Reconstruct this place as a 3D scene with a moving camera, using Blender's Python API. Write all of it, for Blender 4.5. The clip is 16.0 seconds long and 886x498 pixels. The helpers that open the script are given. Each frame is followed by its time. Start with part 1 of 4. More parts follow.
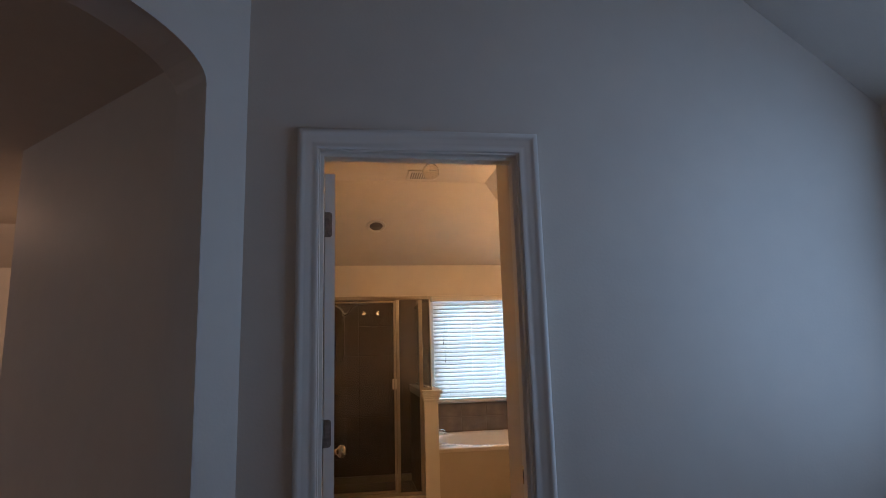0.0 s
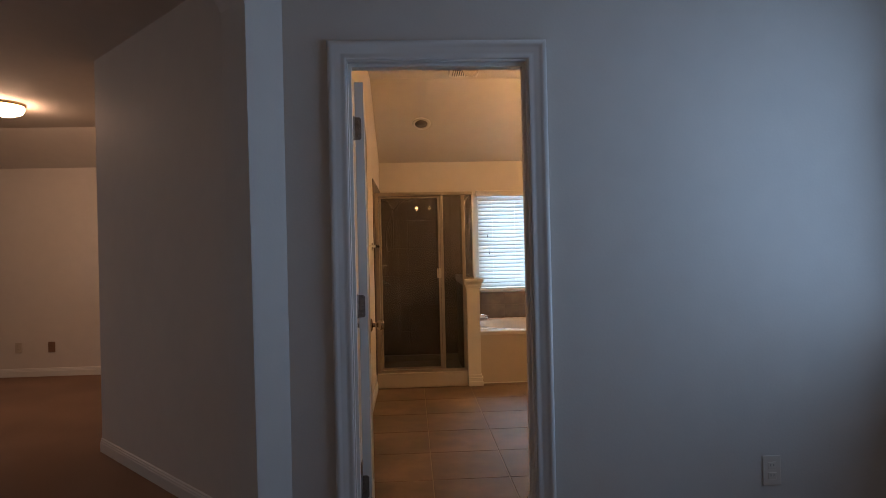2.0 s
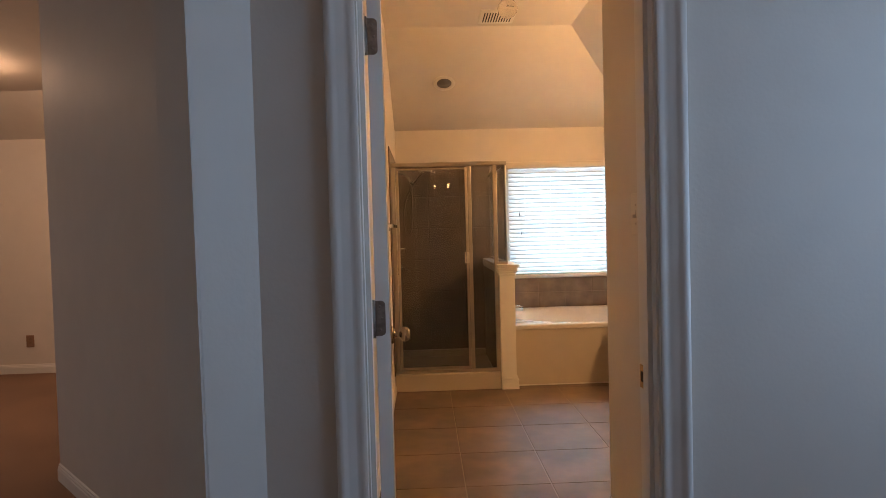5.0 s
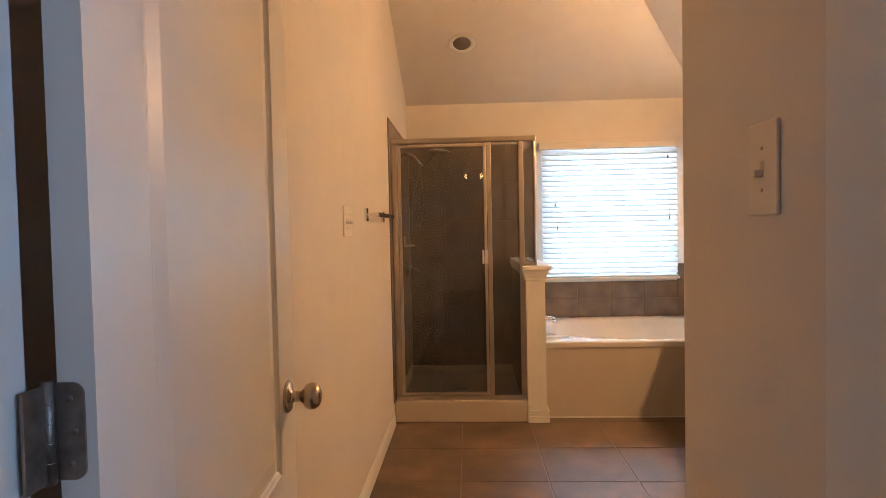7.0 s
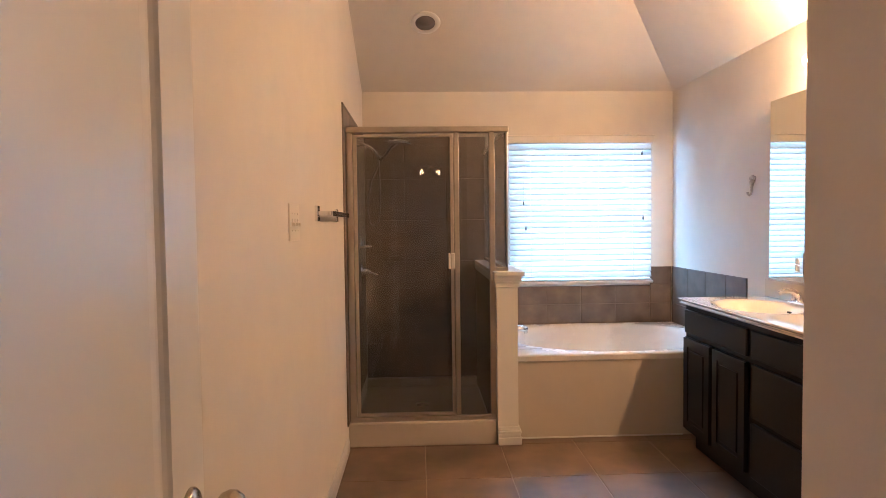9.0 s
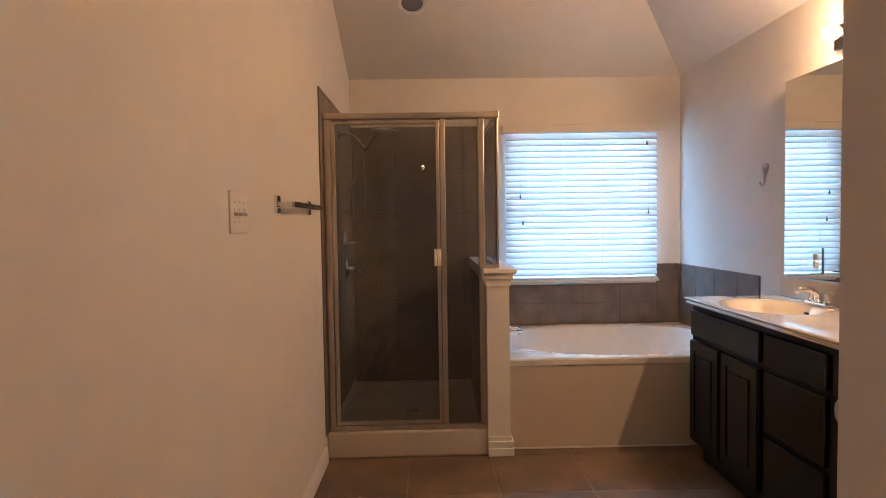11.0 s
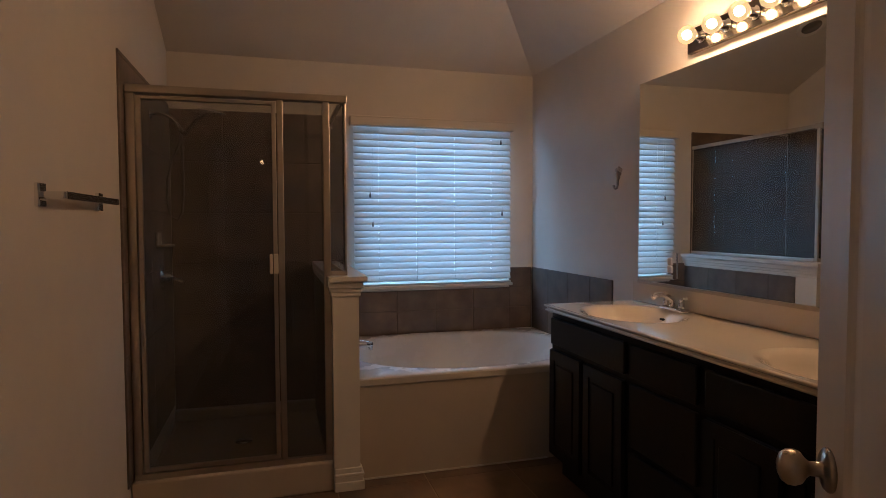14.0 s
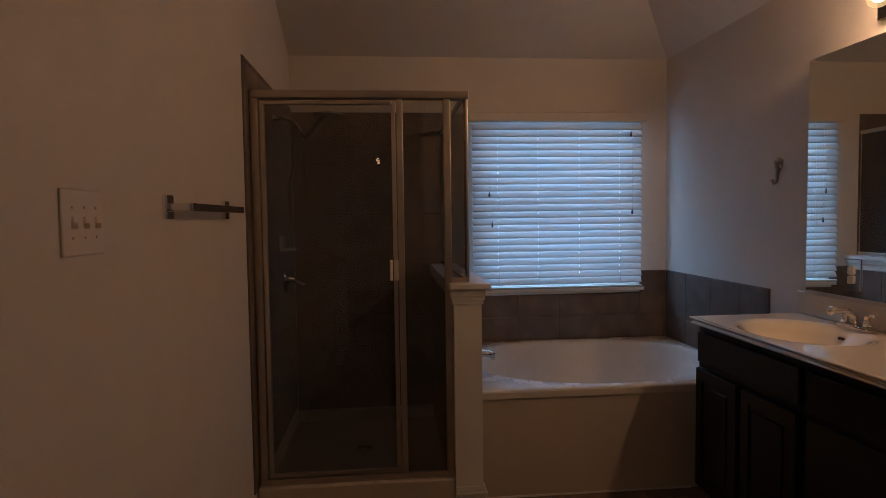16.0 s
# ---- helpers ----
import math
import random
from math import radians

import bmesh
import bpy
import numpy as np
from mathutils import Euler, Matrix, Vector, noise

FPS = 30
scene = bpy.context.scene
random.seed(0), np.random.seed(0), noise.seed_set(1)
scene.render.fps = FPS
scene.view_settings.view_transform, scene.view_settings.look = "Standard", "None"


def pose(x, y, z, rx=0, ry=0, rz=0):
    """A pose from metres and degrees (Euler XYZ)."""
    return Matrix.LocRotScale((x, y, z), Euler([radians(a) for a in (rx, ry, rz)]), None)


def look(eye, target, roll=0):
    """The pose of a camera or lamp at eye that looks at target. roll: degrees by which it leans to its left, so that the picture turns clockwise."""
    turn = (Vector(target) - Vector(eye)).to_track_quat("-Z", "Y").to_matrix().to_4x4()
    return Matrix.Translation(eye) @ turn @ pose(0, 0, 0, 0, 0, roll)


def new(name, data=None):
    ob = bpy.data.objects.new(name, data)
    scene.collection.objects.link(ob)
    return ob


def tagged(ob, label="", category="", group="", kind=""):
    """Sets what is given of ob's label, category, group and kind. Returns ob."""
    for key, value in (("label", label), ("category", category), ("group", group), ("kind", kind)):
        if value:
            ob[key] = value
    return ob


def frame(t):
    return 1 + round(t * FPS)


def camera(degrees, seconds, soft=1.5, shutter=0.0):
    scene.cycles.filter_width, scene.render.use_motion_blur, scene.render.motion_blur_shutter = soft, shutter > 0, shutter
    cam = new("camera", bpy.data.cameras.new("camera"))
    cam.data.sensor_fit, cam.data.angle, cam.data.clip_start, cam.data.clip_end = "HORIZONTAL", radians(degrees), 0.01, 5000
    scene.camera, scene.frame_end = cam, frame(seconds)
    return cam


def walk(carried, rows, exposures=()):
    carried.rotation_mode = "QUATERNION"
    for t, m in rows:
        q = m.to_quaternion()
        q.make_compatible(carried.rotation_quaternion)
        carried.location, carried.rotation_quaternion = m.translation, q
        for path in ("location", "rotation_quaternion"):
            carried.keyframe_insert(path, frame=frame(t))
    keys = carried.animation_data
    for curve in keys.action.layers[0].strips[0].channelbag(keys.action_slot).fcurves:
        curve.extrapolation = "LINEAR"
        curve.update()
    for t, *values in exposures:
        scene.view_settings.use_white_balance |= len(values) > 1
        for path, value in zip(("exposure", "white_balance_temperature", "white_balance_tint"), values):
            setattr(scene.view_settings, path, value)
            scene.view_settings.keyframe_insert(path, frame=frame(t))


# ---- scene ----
cam = camera(73.6, 16.0, soft=0.7)
PATH = [
    (0, (0.072, 0.201, 1.391), (0.379, 2.146, 1.739), -1.6),
    (0.5, (0.063, 0.093, 1.384), (0.364, 2.04, 1.726), -1.0),
    (1, (0.123, 0.025, 1.386), (0.311, 2.015, 1.454), -1.3),
    (1.5, (0.169, -0.053, 1.365), (0.295, 1.943, 1.381), -1.8),
    (2, (0.195, -0.102, 1.358), (0.302, 1.895, 1.361), -1.3),
    (2.5, (0.19, -0.109, 1.346), (0.274, 1.889, 1.341), -1.7),
    (3, (0.164, 0.018, 1.332), (0.212, 2.017, 1.309), -1.1),
    (3.5, (0.107, 0.229, 1.35), (0.148, 2.228, 1.317), -1.4),
    (4.2, (0.105, 0.431, 1.36), (0.180, 2.43, 1.306), -1.9),
    (6.3, (0.211, 1.496, 1.317), (0.24, 3.495, 1.255), -0.9),
    (6.5, (0.275, 1.595, 1.307), (0.28, 3.594, 1.248), -1.6),
    (7, (0.36, 1.762, 1.317), (0.271, 3.759, 1.252), -1.2),
    (7.5, (0.393, 1.852, 1.309), (0.233, 3.844, 1.245), -1.1),
    (8, (0.366, 2.011, 1.321), (0.207, 4.004, 1.259), -1.1),
    (8.5, (0.327, 2.13, 1.337), (0.296, 4.128, 1.259), -0.8),
    (9, (0.279, 2.201, 1.346), (0.355, 4.198, 1.265), -0.7),
    (11.5, (0.47, 2.522, 1.314), (0.504, 4.52, 1.224), -0.9),
    (12, (0.484, 2.594, 1.324), (0.608, 4.587, 1.227), -0.7),
    (12.5, (0.481, 2.7, 1.321), (0.828, 4.667, 1.219), -0.2),
    (13, (0.49, 2.768, 1.309), (1.009, 4.697, 1.216), -0.0),
    (13.5, (0.479, 2.828, 1.314), (1.037, 4.747, 1.224), -0.2),
    (14, (0.468, 2.857, 1.319), (1.016, 4.779, 1.231), -0.2),
    (14.5, (0.42, 2.866, 1.337), (0.95, 4.792, 1.236), -0.2),
    (15, (0.427, 2.88, 1.342), (0.877, 4.826, 1.241), -0.4),
    (15.5, (0.405, 2.927, 1.358), (0.756, 4.893, 1.253), -0.5),
    (16, (0.438, 3.073, 1.361), (0.624, 5.061, 1.257), -0.8),
]
EXPOSURES = [(0.0, 0.25, 6550, 11), (0.7, 0.19, 6550, 11), (1.5, 0.05, 6550, 10), (2.0, 0.36, 6650, 10), (2.5, 0.5, 6750, 10), (3.5, 0.83, 7000, 10), (4.0, 0.76, 7000, 10), (5.0, 0.95, 7000, 10), (7.0, 1.13, 6350, 10), (9.0, 1.23, 5300, 10),
             (11.5, 0.55, 5300, 11), (12.5, 0.26, 5300, 11), (13.5, -0.5, 5350, 12), (14.5, -1.14, 5400, 13), (15.5, -1.52, 5350, 16), (16.0, -1.27, 5450, 17)]
walk(cam, [(t, look(eye, target, roll)) for t, eye, target, roll in PATH], EXPOSURES)

# ---------------------------------------------------------------- world and lights
WARM = (1.0, 0.56, 0.25)
world = bpy.data.worlds.new("sky")
scene.world = world
world.use_nodes = True
wt = world.node_tree
sky = wt.nodes.new("ShaderNodeTexSky")
sky.sky_type, sky.sun_disc = "NISHITA", False
sky.sun_elevation, sky.sun_rotation = radians(35), radians(200)
wt.links.new(sky.outputs[0], wt.nodes["Background"].inputs["Color"])
wt.nodes["Background"].inputs["Strength"].default_value = 0.1
sun_data = bpy.data.lights.new("sun", "SUN")
sun_data.energy, sun_data.angle, sun_data.color = 0.8, radians(12), (1.0, 0.95, 0.88)
sun = new("sun", sun_data)
sun.matrix_world = look((0, -6, 9), (0.5, 4, 0))


def window_lamp(name, eye, target, size_x, size_y, power, color):
    d = bpy.data.lights.new(name, "AREA")
    d.shape, d.size, d.size_y, d.energy, d.color = "RECTANGLE", size_x, size_y, power, color
    ob = new(name, d)
    ob.matrix_world = look(eye, target)
    return ob


window_lamp("bath_window_light", (1.587, 7.16, 1.44), (1.587, 6.0, 1.42), 1.10, 1.07, 38, (0.43, 0.72, 1.0))
window_lamp("bedroom_window_light", (2.30, 1.25, 1.60), (0.0, 1.35, 2.30), 1.35, 1.20, 8.7, (0.37, 0.60, 1.0))
# cool fill from an added, unseen window, to lift the dark passage wall
window_lamp("sitting_fill_light", (-6.62, 2.2, 1.55), (0.0, 2.4, 1.4), 1.35, 1.25, 4.8, (0.74, 0.82, 1.0))


# ---------------------------------------------------------------- materials
def mat(name, color, rough=0.5, metal=0.0, noise_scale=8.0, vary=0.06, bump=0.0, bump_scale=120.0, spec=0.5, coat=0.0, vary2=0.0, scale2=1.2, random=0.0):
    m = bpy.data.materials.new(name)
    m.use_nodes = True
    nt = m.node_tree
    b = nt.nodes["Principled BSDF"]
    b.inputs["Metallic"].default_value = metal
    b.inputs["Roughness"].default_value = rough
    b.inputs["Specular IOR Level"].default_value = spec
    b.inputs["Coat Weight"].default_value = coat
    b.inputs["Coat Roughness"].default_value = 0.08
    tc = nt.nodes.new("ShaderNodeTexCoord")
    n1 = nt.nodes.new("ShaderNodeTexNoise")
    n1.inputs["Scale"].default_value, n1.inputs["Detail"].default_value = noise_scale, 5
    geo = nt.nodes.new("ShaderNodeNewGeometry")
    nt.links.new(geo.outputs["Position"], n1.inputs["Vector"])
    n2 = nt.nodes.new("ShaderNodeTexNoise")
    n2.inputs["Scale"].default_value, n2.inputs["Detail"].default_value = scale2, 3
    nt.links.new(geo.outputs["Position"], n2.inputs["Vector"])
    def rng(src, lo, hi):
        r = nt.nodes.new("ShaderNodeMapRange")
        r.inputs["From Min"].default_value, r.inputs["From Max"].default_value = 0.3, 0.7
        r.inputs["To Min"].default_value, r.inputs["To Max"].default_value = lo, hi
        nt.links.new(src, r.inputs["Value"])
        return r.outputs["Result"]
    def mul(a, bb):
        x = nt.nodes.new("ShaderNodeMath")
        x.operation = "MULTIPLY"
        nt.links.new(a, x.inputs[0])
        nt.links.new(bb, x.inputs[1])
        return x.outputs[0]
    f = mul(rng(n1.outputs["Fac"], 1 - vary, 1 + vary), rng(n2.outputs["Fac"], 1 - vary2, 1 + vary2))
    if random:
        oi = nt.nodes.new("ShaderNodeObjectInfo")
        r = nt.nodes.new("ShaderNodeMapRange")
        r.inputs["To Min"].default_value, r.inputs["To Max"].default_value = 1 - random, 1 + random
        nt.links.new(oi.outputs["Random"], r.inputs["Value"])
        f = mul(f, r.outputs["Result"])
    hsv = nt.nodes.new("ShaderNodeHueSaturation")
    hsv.inputs["Color"].default_value = (*color, 1)
    nt.links.new(f, hsv.inputs["Value"])
    nt.links.new(hsv.outputs["Color"], b.inputs["Base Color"])
    if rough > 0.1:
        nt.links.new(rng(n1.outputs["Fac"], max(0.02, rough - 0.025), min(1, rough + 0.025)), b.inputs["Roughness"])
    if bump:
        n3 = nt.nodes.new("ShaderNodeTexNoise")
        n3.inputs["Scale"].default_value, n3.inputs["Detail"].default_value = bump_scale, 3
        nt.links.new(geo.outputs["Position"], n3.inputs["Vector"])
        bp = nt.nodes.new("ShaderNodeBump")
        bp.inputs["Strength"].default_value, bp.inputs["Distance"].default_value = bump, 0.002
        nt.links.new(n3.outputs["Fac"], bp.inputs["Height"])
        nt.links.new(bp.outputs["Normal"], b.inputs["Normal"])
    return m


def bsdf(m):
    return m.node_tree.nodes["Principled BSDF"]


PAINT = mat("wall_paint", (0.71, 0.65, 0.58), 0.62, bump=0.25, bump_scale=90, vary=0.02, vary2=0.03)
CEIL = mat("ceiling_paint", (0.68, 0.63, 0.57), 0.75, bump=0.45, bump_scale=70, vary=0.02, vary2=0.03)
TRIM = mat("trim_paint", (0.76, 0.73, 0.68), 0.35, vary=0.02, bump=0.05, bump_scale=60, vary2=0.03)
DOORP = mat("door_paint", (0.78, 0.75, 0.70), 0.33, vary=0.02, bump=0.08, bump_scale=50, vary2=0.03)
CARPET = mat("carpet", (0.24, 0.155, 0.112), 0.95, noise_scale=160, vary=0.3, bump=0.9, bump_scale=260, vary2=0.12, spec=0.1)
FLOOR_TILE = mat("floor_tile", (0.155, 0.103, 0.067), 0.50, noise_scale=5, vary=0.24, bump=0.12, bump_scale=30, vary2=0.3, scale2=2.2, random=0.07)
GROUT = mat("grout", (0.28, 0.22, 0.165), 0.85, noise_scale=40, vary=0.1, bump=0.3)
WALL_TILE = mat("wall_tile", (0.150, 0.112, 0.088), 0.48, noise_scale=9, vary=0.25, vary2=0.12, random=0.08)
GROUT_DARK = mat("dark_grout", (0.150, 0.117, 0.093), 0.7, noise_scale=40, vary=0.1)
GROUT_SHOWER = mat("shower_grout", (0.140, 0.105, 0.082), 0.7, noise_scale=40, vary=0.1)
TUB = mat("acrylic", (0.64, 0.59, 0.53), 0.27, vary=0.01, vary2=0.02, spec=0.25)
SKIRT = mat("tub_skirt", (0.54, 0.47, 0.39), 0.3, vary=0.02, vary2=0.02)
MARBLE = mat("cultured_marble", (0.78, 0.70, 0.59), 0.05, noise_scale=5, vary=0.02, coat=0.8)
WOOD = mat("espresso_wood", (0.011, 0.008, 0.0065), 0.42, spec=0.22, noise_scale=14, vary=0.25, bump=0.08, bump_scale=40)
NICKEL = mat("satin_nickel", (0.50, 0.43, 0.35), 0.28, 1.0, vary=0.05)
ALU = mat("champagne_aluminium", (0.55, 0.48, 0.40), 0.33, 1.0, vary=0.05, bump=0.03)
HINGE = mat("worn_hinge", (0.29, 0.26, 0.235), 0.48, 1.0, noise_scale=60, vary=0.25)
HOOK = mat("antique_nickel", (0.50, 0.45, 0.40), 0.32, 1.0, noise_scale=60, vary=0.2)
CHROME = mat("chrome", (0.82, 0.82, 0.82), 0.07, 1.0, vary=0.02)
BRASS = mat("aged_brass", (0.55, 0.38, 0.18), 0.25, 1.0, vary=0.08)
PLATE = mat("switch_plate", (0.74, 0.66, 0.56), 0.35, vary=0.01)
TSLOT = mat("toggle_slot", (0.55, 0.47, 0.39), 0.5)
DARK = mat("dark_gap", (0.02, 0.018, 0.016), 0.6)
LENS = mat("dark_lens", (0.16, 0.14, 0.13), 0.3, vary=0.1)
PAN = mat("shower_pan", (0.52, 0.46, 0.40), 0.3, vary=0.02)
BRICK = mat("outside_ground", (0.25, 0.27, 0.2), 0.9, noise_scale=3, vary=0.2)


def glass_mat(name, tint, rough=0.0, ior=1.45, film=0.0, scum="ShaderNodeBsdfDiffuse"):
    m = bpy.data.materials.new(name)
    m.use_nodes = True
    b = bsdf(m)
    b.inputs["Base Color"].default_value = (*tint, 1)
    b.inputs["Transmission Weight"].default_value = 1.0
    b.inputs["Roughness"].default_value = rough
    b.inputs["IOR"].default_value = ior
    if film:
        nt = m.node_tree
        df = nt.nodes.new(scum)
        df.inputs["Color"].default_value = (0.55, 0.52, 0.48, 1)
        n = nt.nodes.new("ShaderNodeTexNoise")
        n.inputs["Scale"].default_value, n.inputs["Detail"].default_value = 2.5, 4
        geo = nt.nodes.new("ShaderNodeNewGeometry")
        nt.links.new(geo.outputs["Position"], n.inputs["Vector"])
        rg = nt.nodes.new("ShaderNodeMapRange")
        rg.inputs["From Min"].default_value, rg.inputs["From Max"].default_value = 0.25, 0.75
        rg.inputs["To Min"].default_value, rg.inputs["To Max"].default_value = film * 0.5, film * 1.5
        nt.links.new(n.outputs["Fac"], rg.inputs["Value"])
        mx = nt.nodes.new("ShaderNodeMixShader")
        nt.links.new(rg.outputs["Result"], mx.inputs[0])
        nt.links.new(b.outputs[0], mx.inputs[1])
        nt.links.new(df.outputs[0], mx.inputs[2])
        nt.links.new(mx.outputs[0], nt.nodes["Material Output"].inputs["Surface"])
    return m


GLASS = glass_mat("shower_glass", (0.61, 0.615, 0.61), film=0.036)
RETURN_GLASS = glass_mat("soap_filmed_glass", (0.50, 0.51, 0.51), film=0.045, scum="ShaderNodeBsdfTranslucent")
PANE = glass_mat("window_glass", (0.97, 0.99, 1.0))
CLEAR = glass_mat("lamp_glass", (0.97, 0.93, 0.86), 0.08)
BULB_GLASS = glass_mat("bulb_glass", (1.0, 0.92, 0.74), 0.0, 1.03)
bsdf(BULB_GLASS).inputs["Emission Color"].default_value = (1.0, 0.62, 0.26, 1)
bsdf(BULB_GLASS).inputs["Emission Strength"].default_value = 0.8
MIRROR = mat("mirror_silver", (0.86, 0.87, 0.84), 0.01, 1.0, vary=0.005)
bsdf(MIRROR).inputs["Roughness"].default_value = 0.01


def emit_mat(name, color, strength):
    m = bpy.data.materials.new(name)
    m.use_nodes = True
    b = bsdf(m)
    b.inputs["Base Color"].default_value = (*color, 1)
    b.inputs["Emission Color"].default_value = (*color, 1)
    b.inputs["Emission Strength"].default_value = strength
    return m


BULB = emit_mat("bulb_glow", WARM, 500.0)
DOME = emit_mat("dome_glow", (1.0, 0.60, 0.38), 44.0)


def slat_material():
    m = bpy.data.materials.new("blind_slat")
    m.use_nodes = True
    nt = m.node_tree
    b = bsdf(m)
    b.inputs["Base Color"].default_value = (0.66, 0.66, 0.64, 1)
    b.inputs["Roughness"].default_value = 0.45
    n = nt.nodes.new("ShaderNodeTexNoise")
    n.inputs["Scale"].default_value = 18
    rg = nt.nodes.new("ShaderNodeMapRange")
    rg.inputs["To Min"].default_value, rg.inputs["To Max"].default_value = 0.36, 0.52
    nt.links.new(n.outputs["Fac"], rg.inputs["Value"])
    nt.links.new(rg.outputs["Result"], b.inputs["Roughness"])
    tr = nt.nodes.new("ShaderNodeBsdfTranslucent")
    tr.inputs["Color"].default_value = (0.70, 0.72, 0.72, 1)
    mx = nt.nodes.new("ShaderNodeMixShader")
    mx.inputs[0].default_value = 0.085
    nt.links.new(b.outputs[0], mx.inputs[1])
    nt.links.new(tr.outputs[0], mx.inputs[2])
    nt.links.new(mx.outputs[0], nt.nodes["Material Output"].inputs["Surface"])
    return m


SLAT = slat_material()


# ---------------------------------------------------------------- mesh helpers
def add_box(bm, x0, y0, z0, x1, y1, z1, m=None):
    vs = [bm.verts.new(p) for p in ((x0, y0, z0), (x1, y0, z0), (x1, y1, z0), (x0, y1, z0), (x0, y0, z1), (x1, y0, z1), (x1, y1, z1), (x0, y1, z1))]
    fs = [bm.faces.new([vs[i] for i in q]) for q in ((3, 2, 1, 0), (4, 5, 6, 7), (0, 1, 5, 4), (1, 2, 6, 5), (2, 3, 7, 6), (3, 0, 4, 7))]
    if m is not None:
        bmesh.ops.transform(bm, matrix=m, verts=vs)
    return vs, fs


def bev_box(bm, x0, y0, z0, x1, y1, z1, r=0.003, seg=2, m=None):
    t = bmesh.new()
    add_box(t, x0, y0, z0, x1, y1, z1)
    bmesh.ops.bevel(t, geom=t.edges[:], offset=r, segments=seg, affect="EDGES", profile=0.5)
    if m is not None:
        t.transform(m)
    join(bm, t)


def join(bm, other):
    me = bpy.data.meshes.new("tmp")
    other.to_mesh(me)
    other.free()
    bm.from_mesh(me)
    bpy.data.meshes.remove(me)


def lathe(bm, prof, seg=24, m=None):
    """Turn a profile of (radius, height) round z."""
    rings = []
    vs_all = []
    for r, h in prof:
        if r < 1e-6:
            v = bm.verts.new((0, 0, h))
            rings.append([v])
            vs_all.append(v)
        else:
            ring = [bm.verts.new((r * math.cos(2 * math.pi * i / seg), r * math.sin(2 * math.pi * i / seg), h)) for i in range(seg)]
            rings.append(ring)
            vs_all += ring
    for a, b in zip(rings, rings[1:]):
        for i in range(seg):
            j = (i + 1) % seg
            if len(a) == 1 and len(b) == 1:
                continue
            if len(a) == 1:
                bm.faces.new((a[0], b[j], b[i])).smooth = True
            elif len(b) == 1:
                bm.faces.new((a[i], a[j], b[0])).smooth = True
            else:
                bm.faces.new((a[i], a[j], b[j], b[i])).smooth = True
    if m is not None:
        bmesh.ops.transform(bm, matrix=m, verts=vs_all)


def tube(bm, pts, r, seg=10, caps=True):
    """A round rod along points."""
    pts = [Vector(p) for p in pts]
    rad = r if isinstance(r, (list, tuple)) else [r] * len(pts)
    rings = []
    up = Vector((0.13, 0.21, 0.97))
    for i, p in enumerate(pts):
        d = (pts[min(i + 1, len(pts) - 1)] - pts[max(i - 1, 0)]).normalized()
        a = d.cross(up)
        if a.length < 1e-3:
            a = d.cross(Vector((1, 0, 0)))
        a.normalize()
        b = d.cross(a)
        rings.append([bm.verts.new(p + rad[i] * (math.cos(2 * math.pi * k / seg) * a + math.sin(2 * math.pi * k / seg) * b)) for k in range(seg)])
    for a, b in zip(rings, rings[1:]):
        for k in range(seg):
            bm.faces.new((a[k], a[(k + 1) % seg], b[(k + 1) % seg], b[k])).smooth = True
    if caps:
        bm.faces.new(rings[0][::-1])
        bm.faces.new(rings[-1])


def finish(bm, name, material):
    bmesh.ops.recalc_face_normals(bm, faces=bm.faces[:])
    me = bpy.data.meshes.new(name)
    bm.to_mesh(me)
    bm.free()
    me.materials.append(material)
    return me


def part(name, bm, material, parent, label=""):
    ob = new(name, finish(bm, name, material))
    ob.parent = parent
    return tagged(ob, label)


def thing(name, label, category, bm=None, material=None, group="", kind=""):
    ob = new(name, finish(bm, name, material) if bm is not None else None)
    return tagged(ob, label, category, group, kind)


def boxes(*bs):
    bm = bmesh.new()
    for b in bs:
        add_box(bm, *b)
    return bm


def wall(name, axis, a0, a1, t0, t1, top, label, openings=(), material=None, z0=0.0):
    """A wall along x ('x') or y ('y') from a0 to a1, its faces at t0 and t1; openings: (a, b, low, high)."""
    bm = bmesh.new()
    cuts = sorted({a0, a1, *[v for o in openings for v in o[:2]]})
    for p, q in zip(cuts, cuts[1:]):
        spans = [(z0, top)]
        for o in openings:
            if o[0] <= p and q <= o[1]:
                spans = [(z0, o[2]), (o[3], top)]
        for lo, hi in spans:
            if hi - lo > 1e-4:
                add_box(bm, p, t0, lo, q, t1, hi) if axis == "x" else add_box(bm, t0, p, lo, t1, q, hi)
    bmesh.ops.remove_doubles(bm, verts=bm.verts[:], dist=1e-5)
    return thing(name, label, "wall", bm, material or PAINT, kind="structure")


def diag_prism(bm, p, q, thick, z0, z1):
    """A wall piece from p to q in plan, thick to the left of that way."""
    d = (Vector(q) - Vector(p)).normalized()
    n = Vector((-d.y, d.x)) * thick
    c = [Vector(p), Vector(q), Vector(q) + n, Vector(p) + n]
    lo = [bm.verts.new((v.x, v.y, z0)) for v in c]
    hi = [bm.verts.new((v.x, v.y, z1)) for v in c]
    bm.faces.new(lo[::-1])
    bm.faces.new(hi)
    for i in range(4):
        j = (i + 1) % 4
        bm.faces.new((lo[i], lo[j], hi[j], hi[i]))


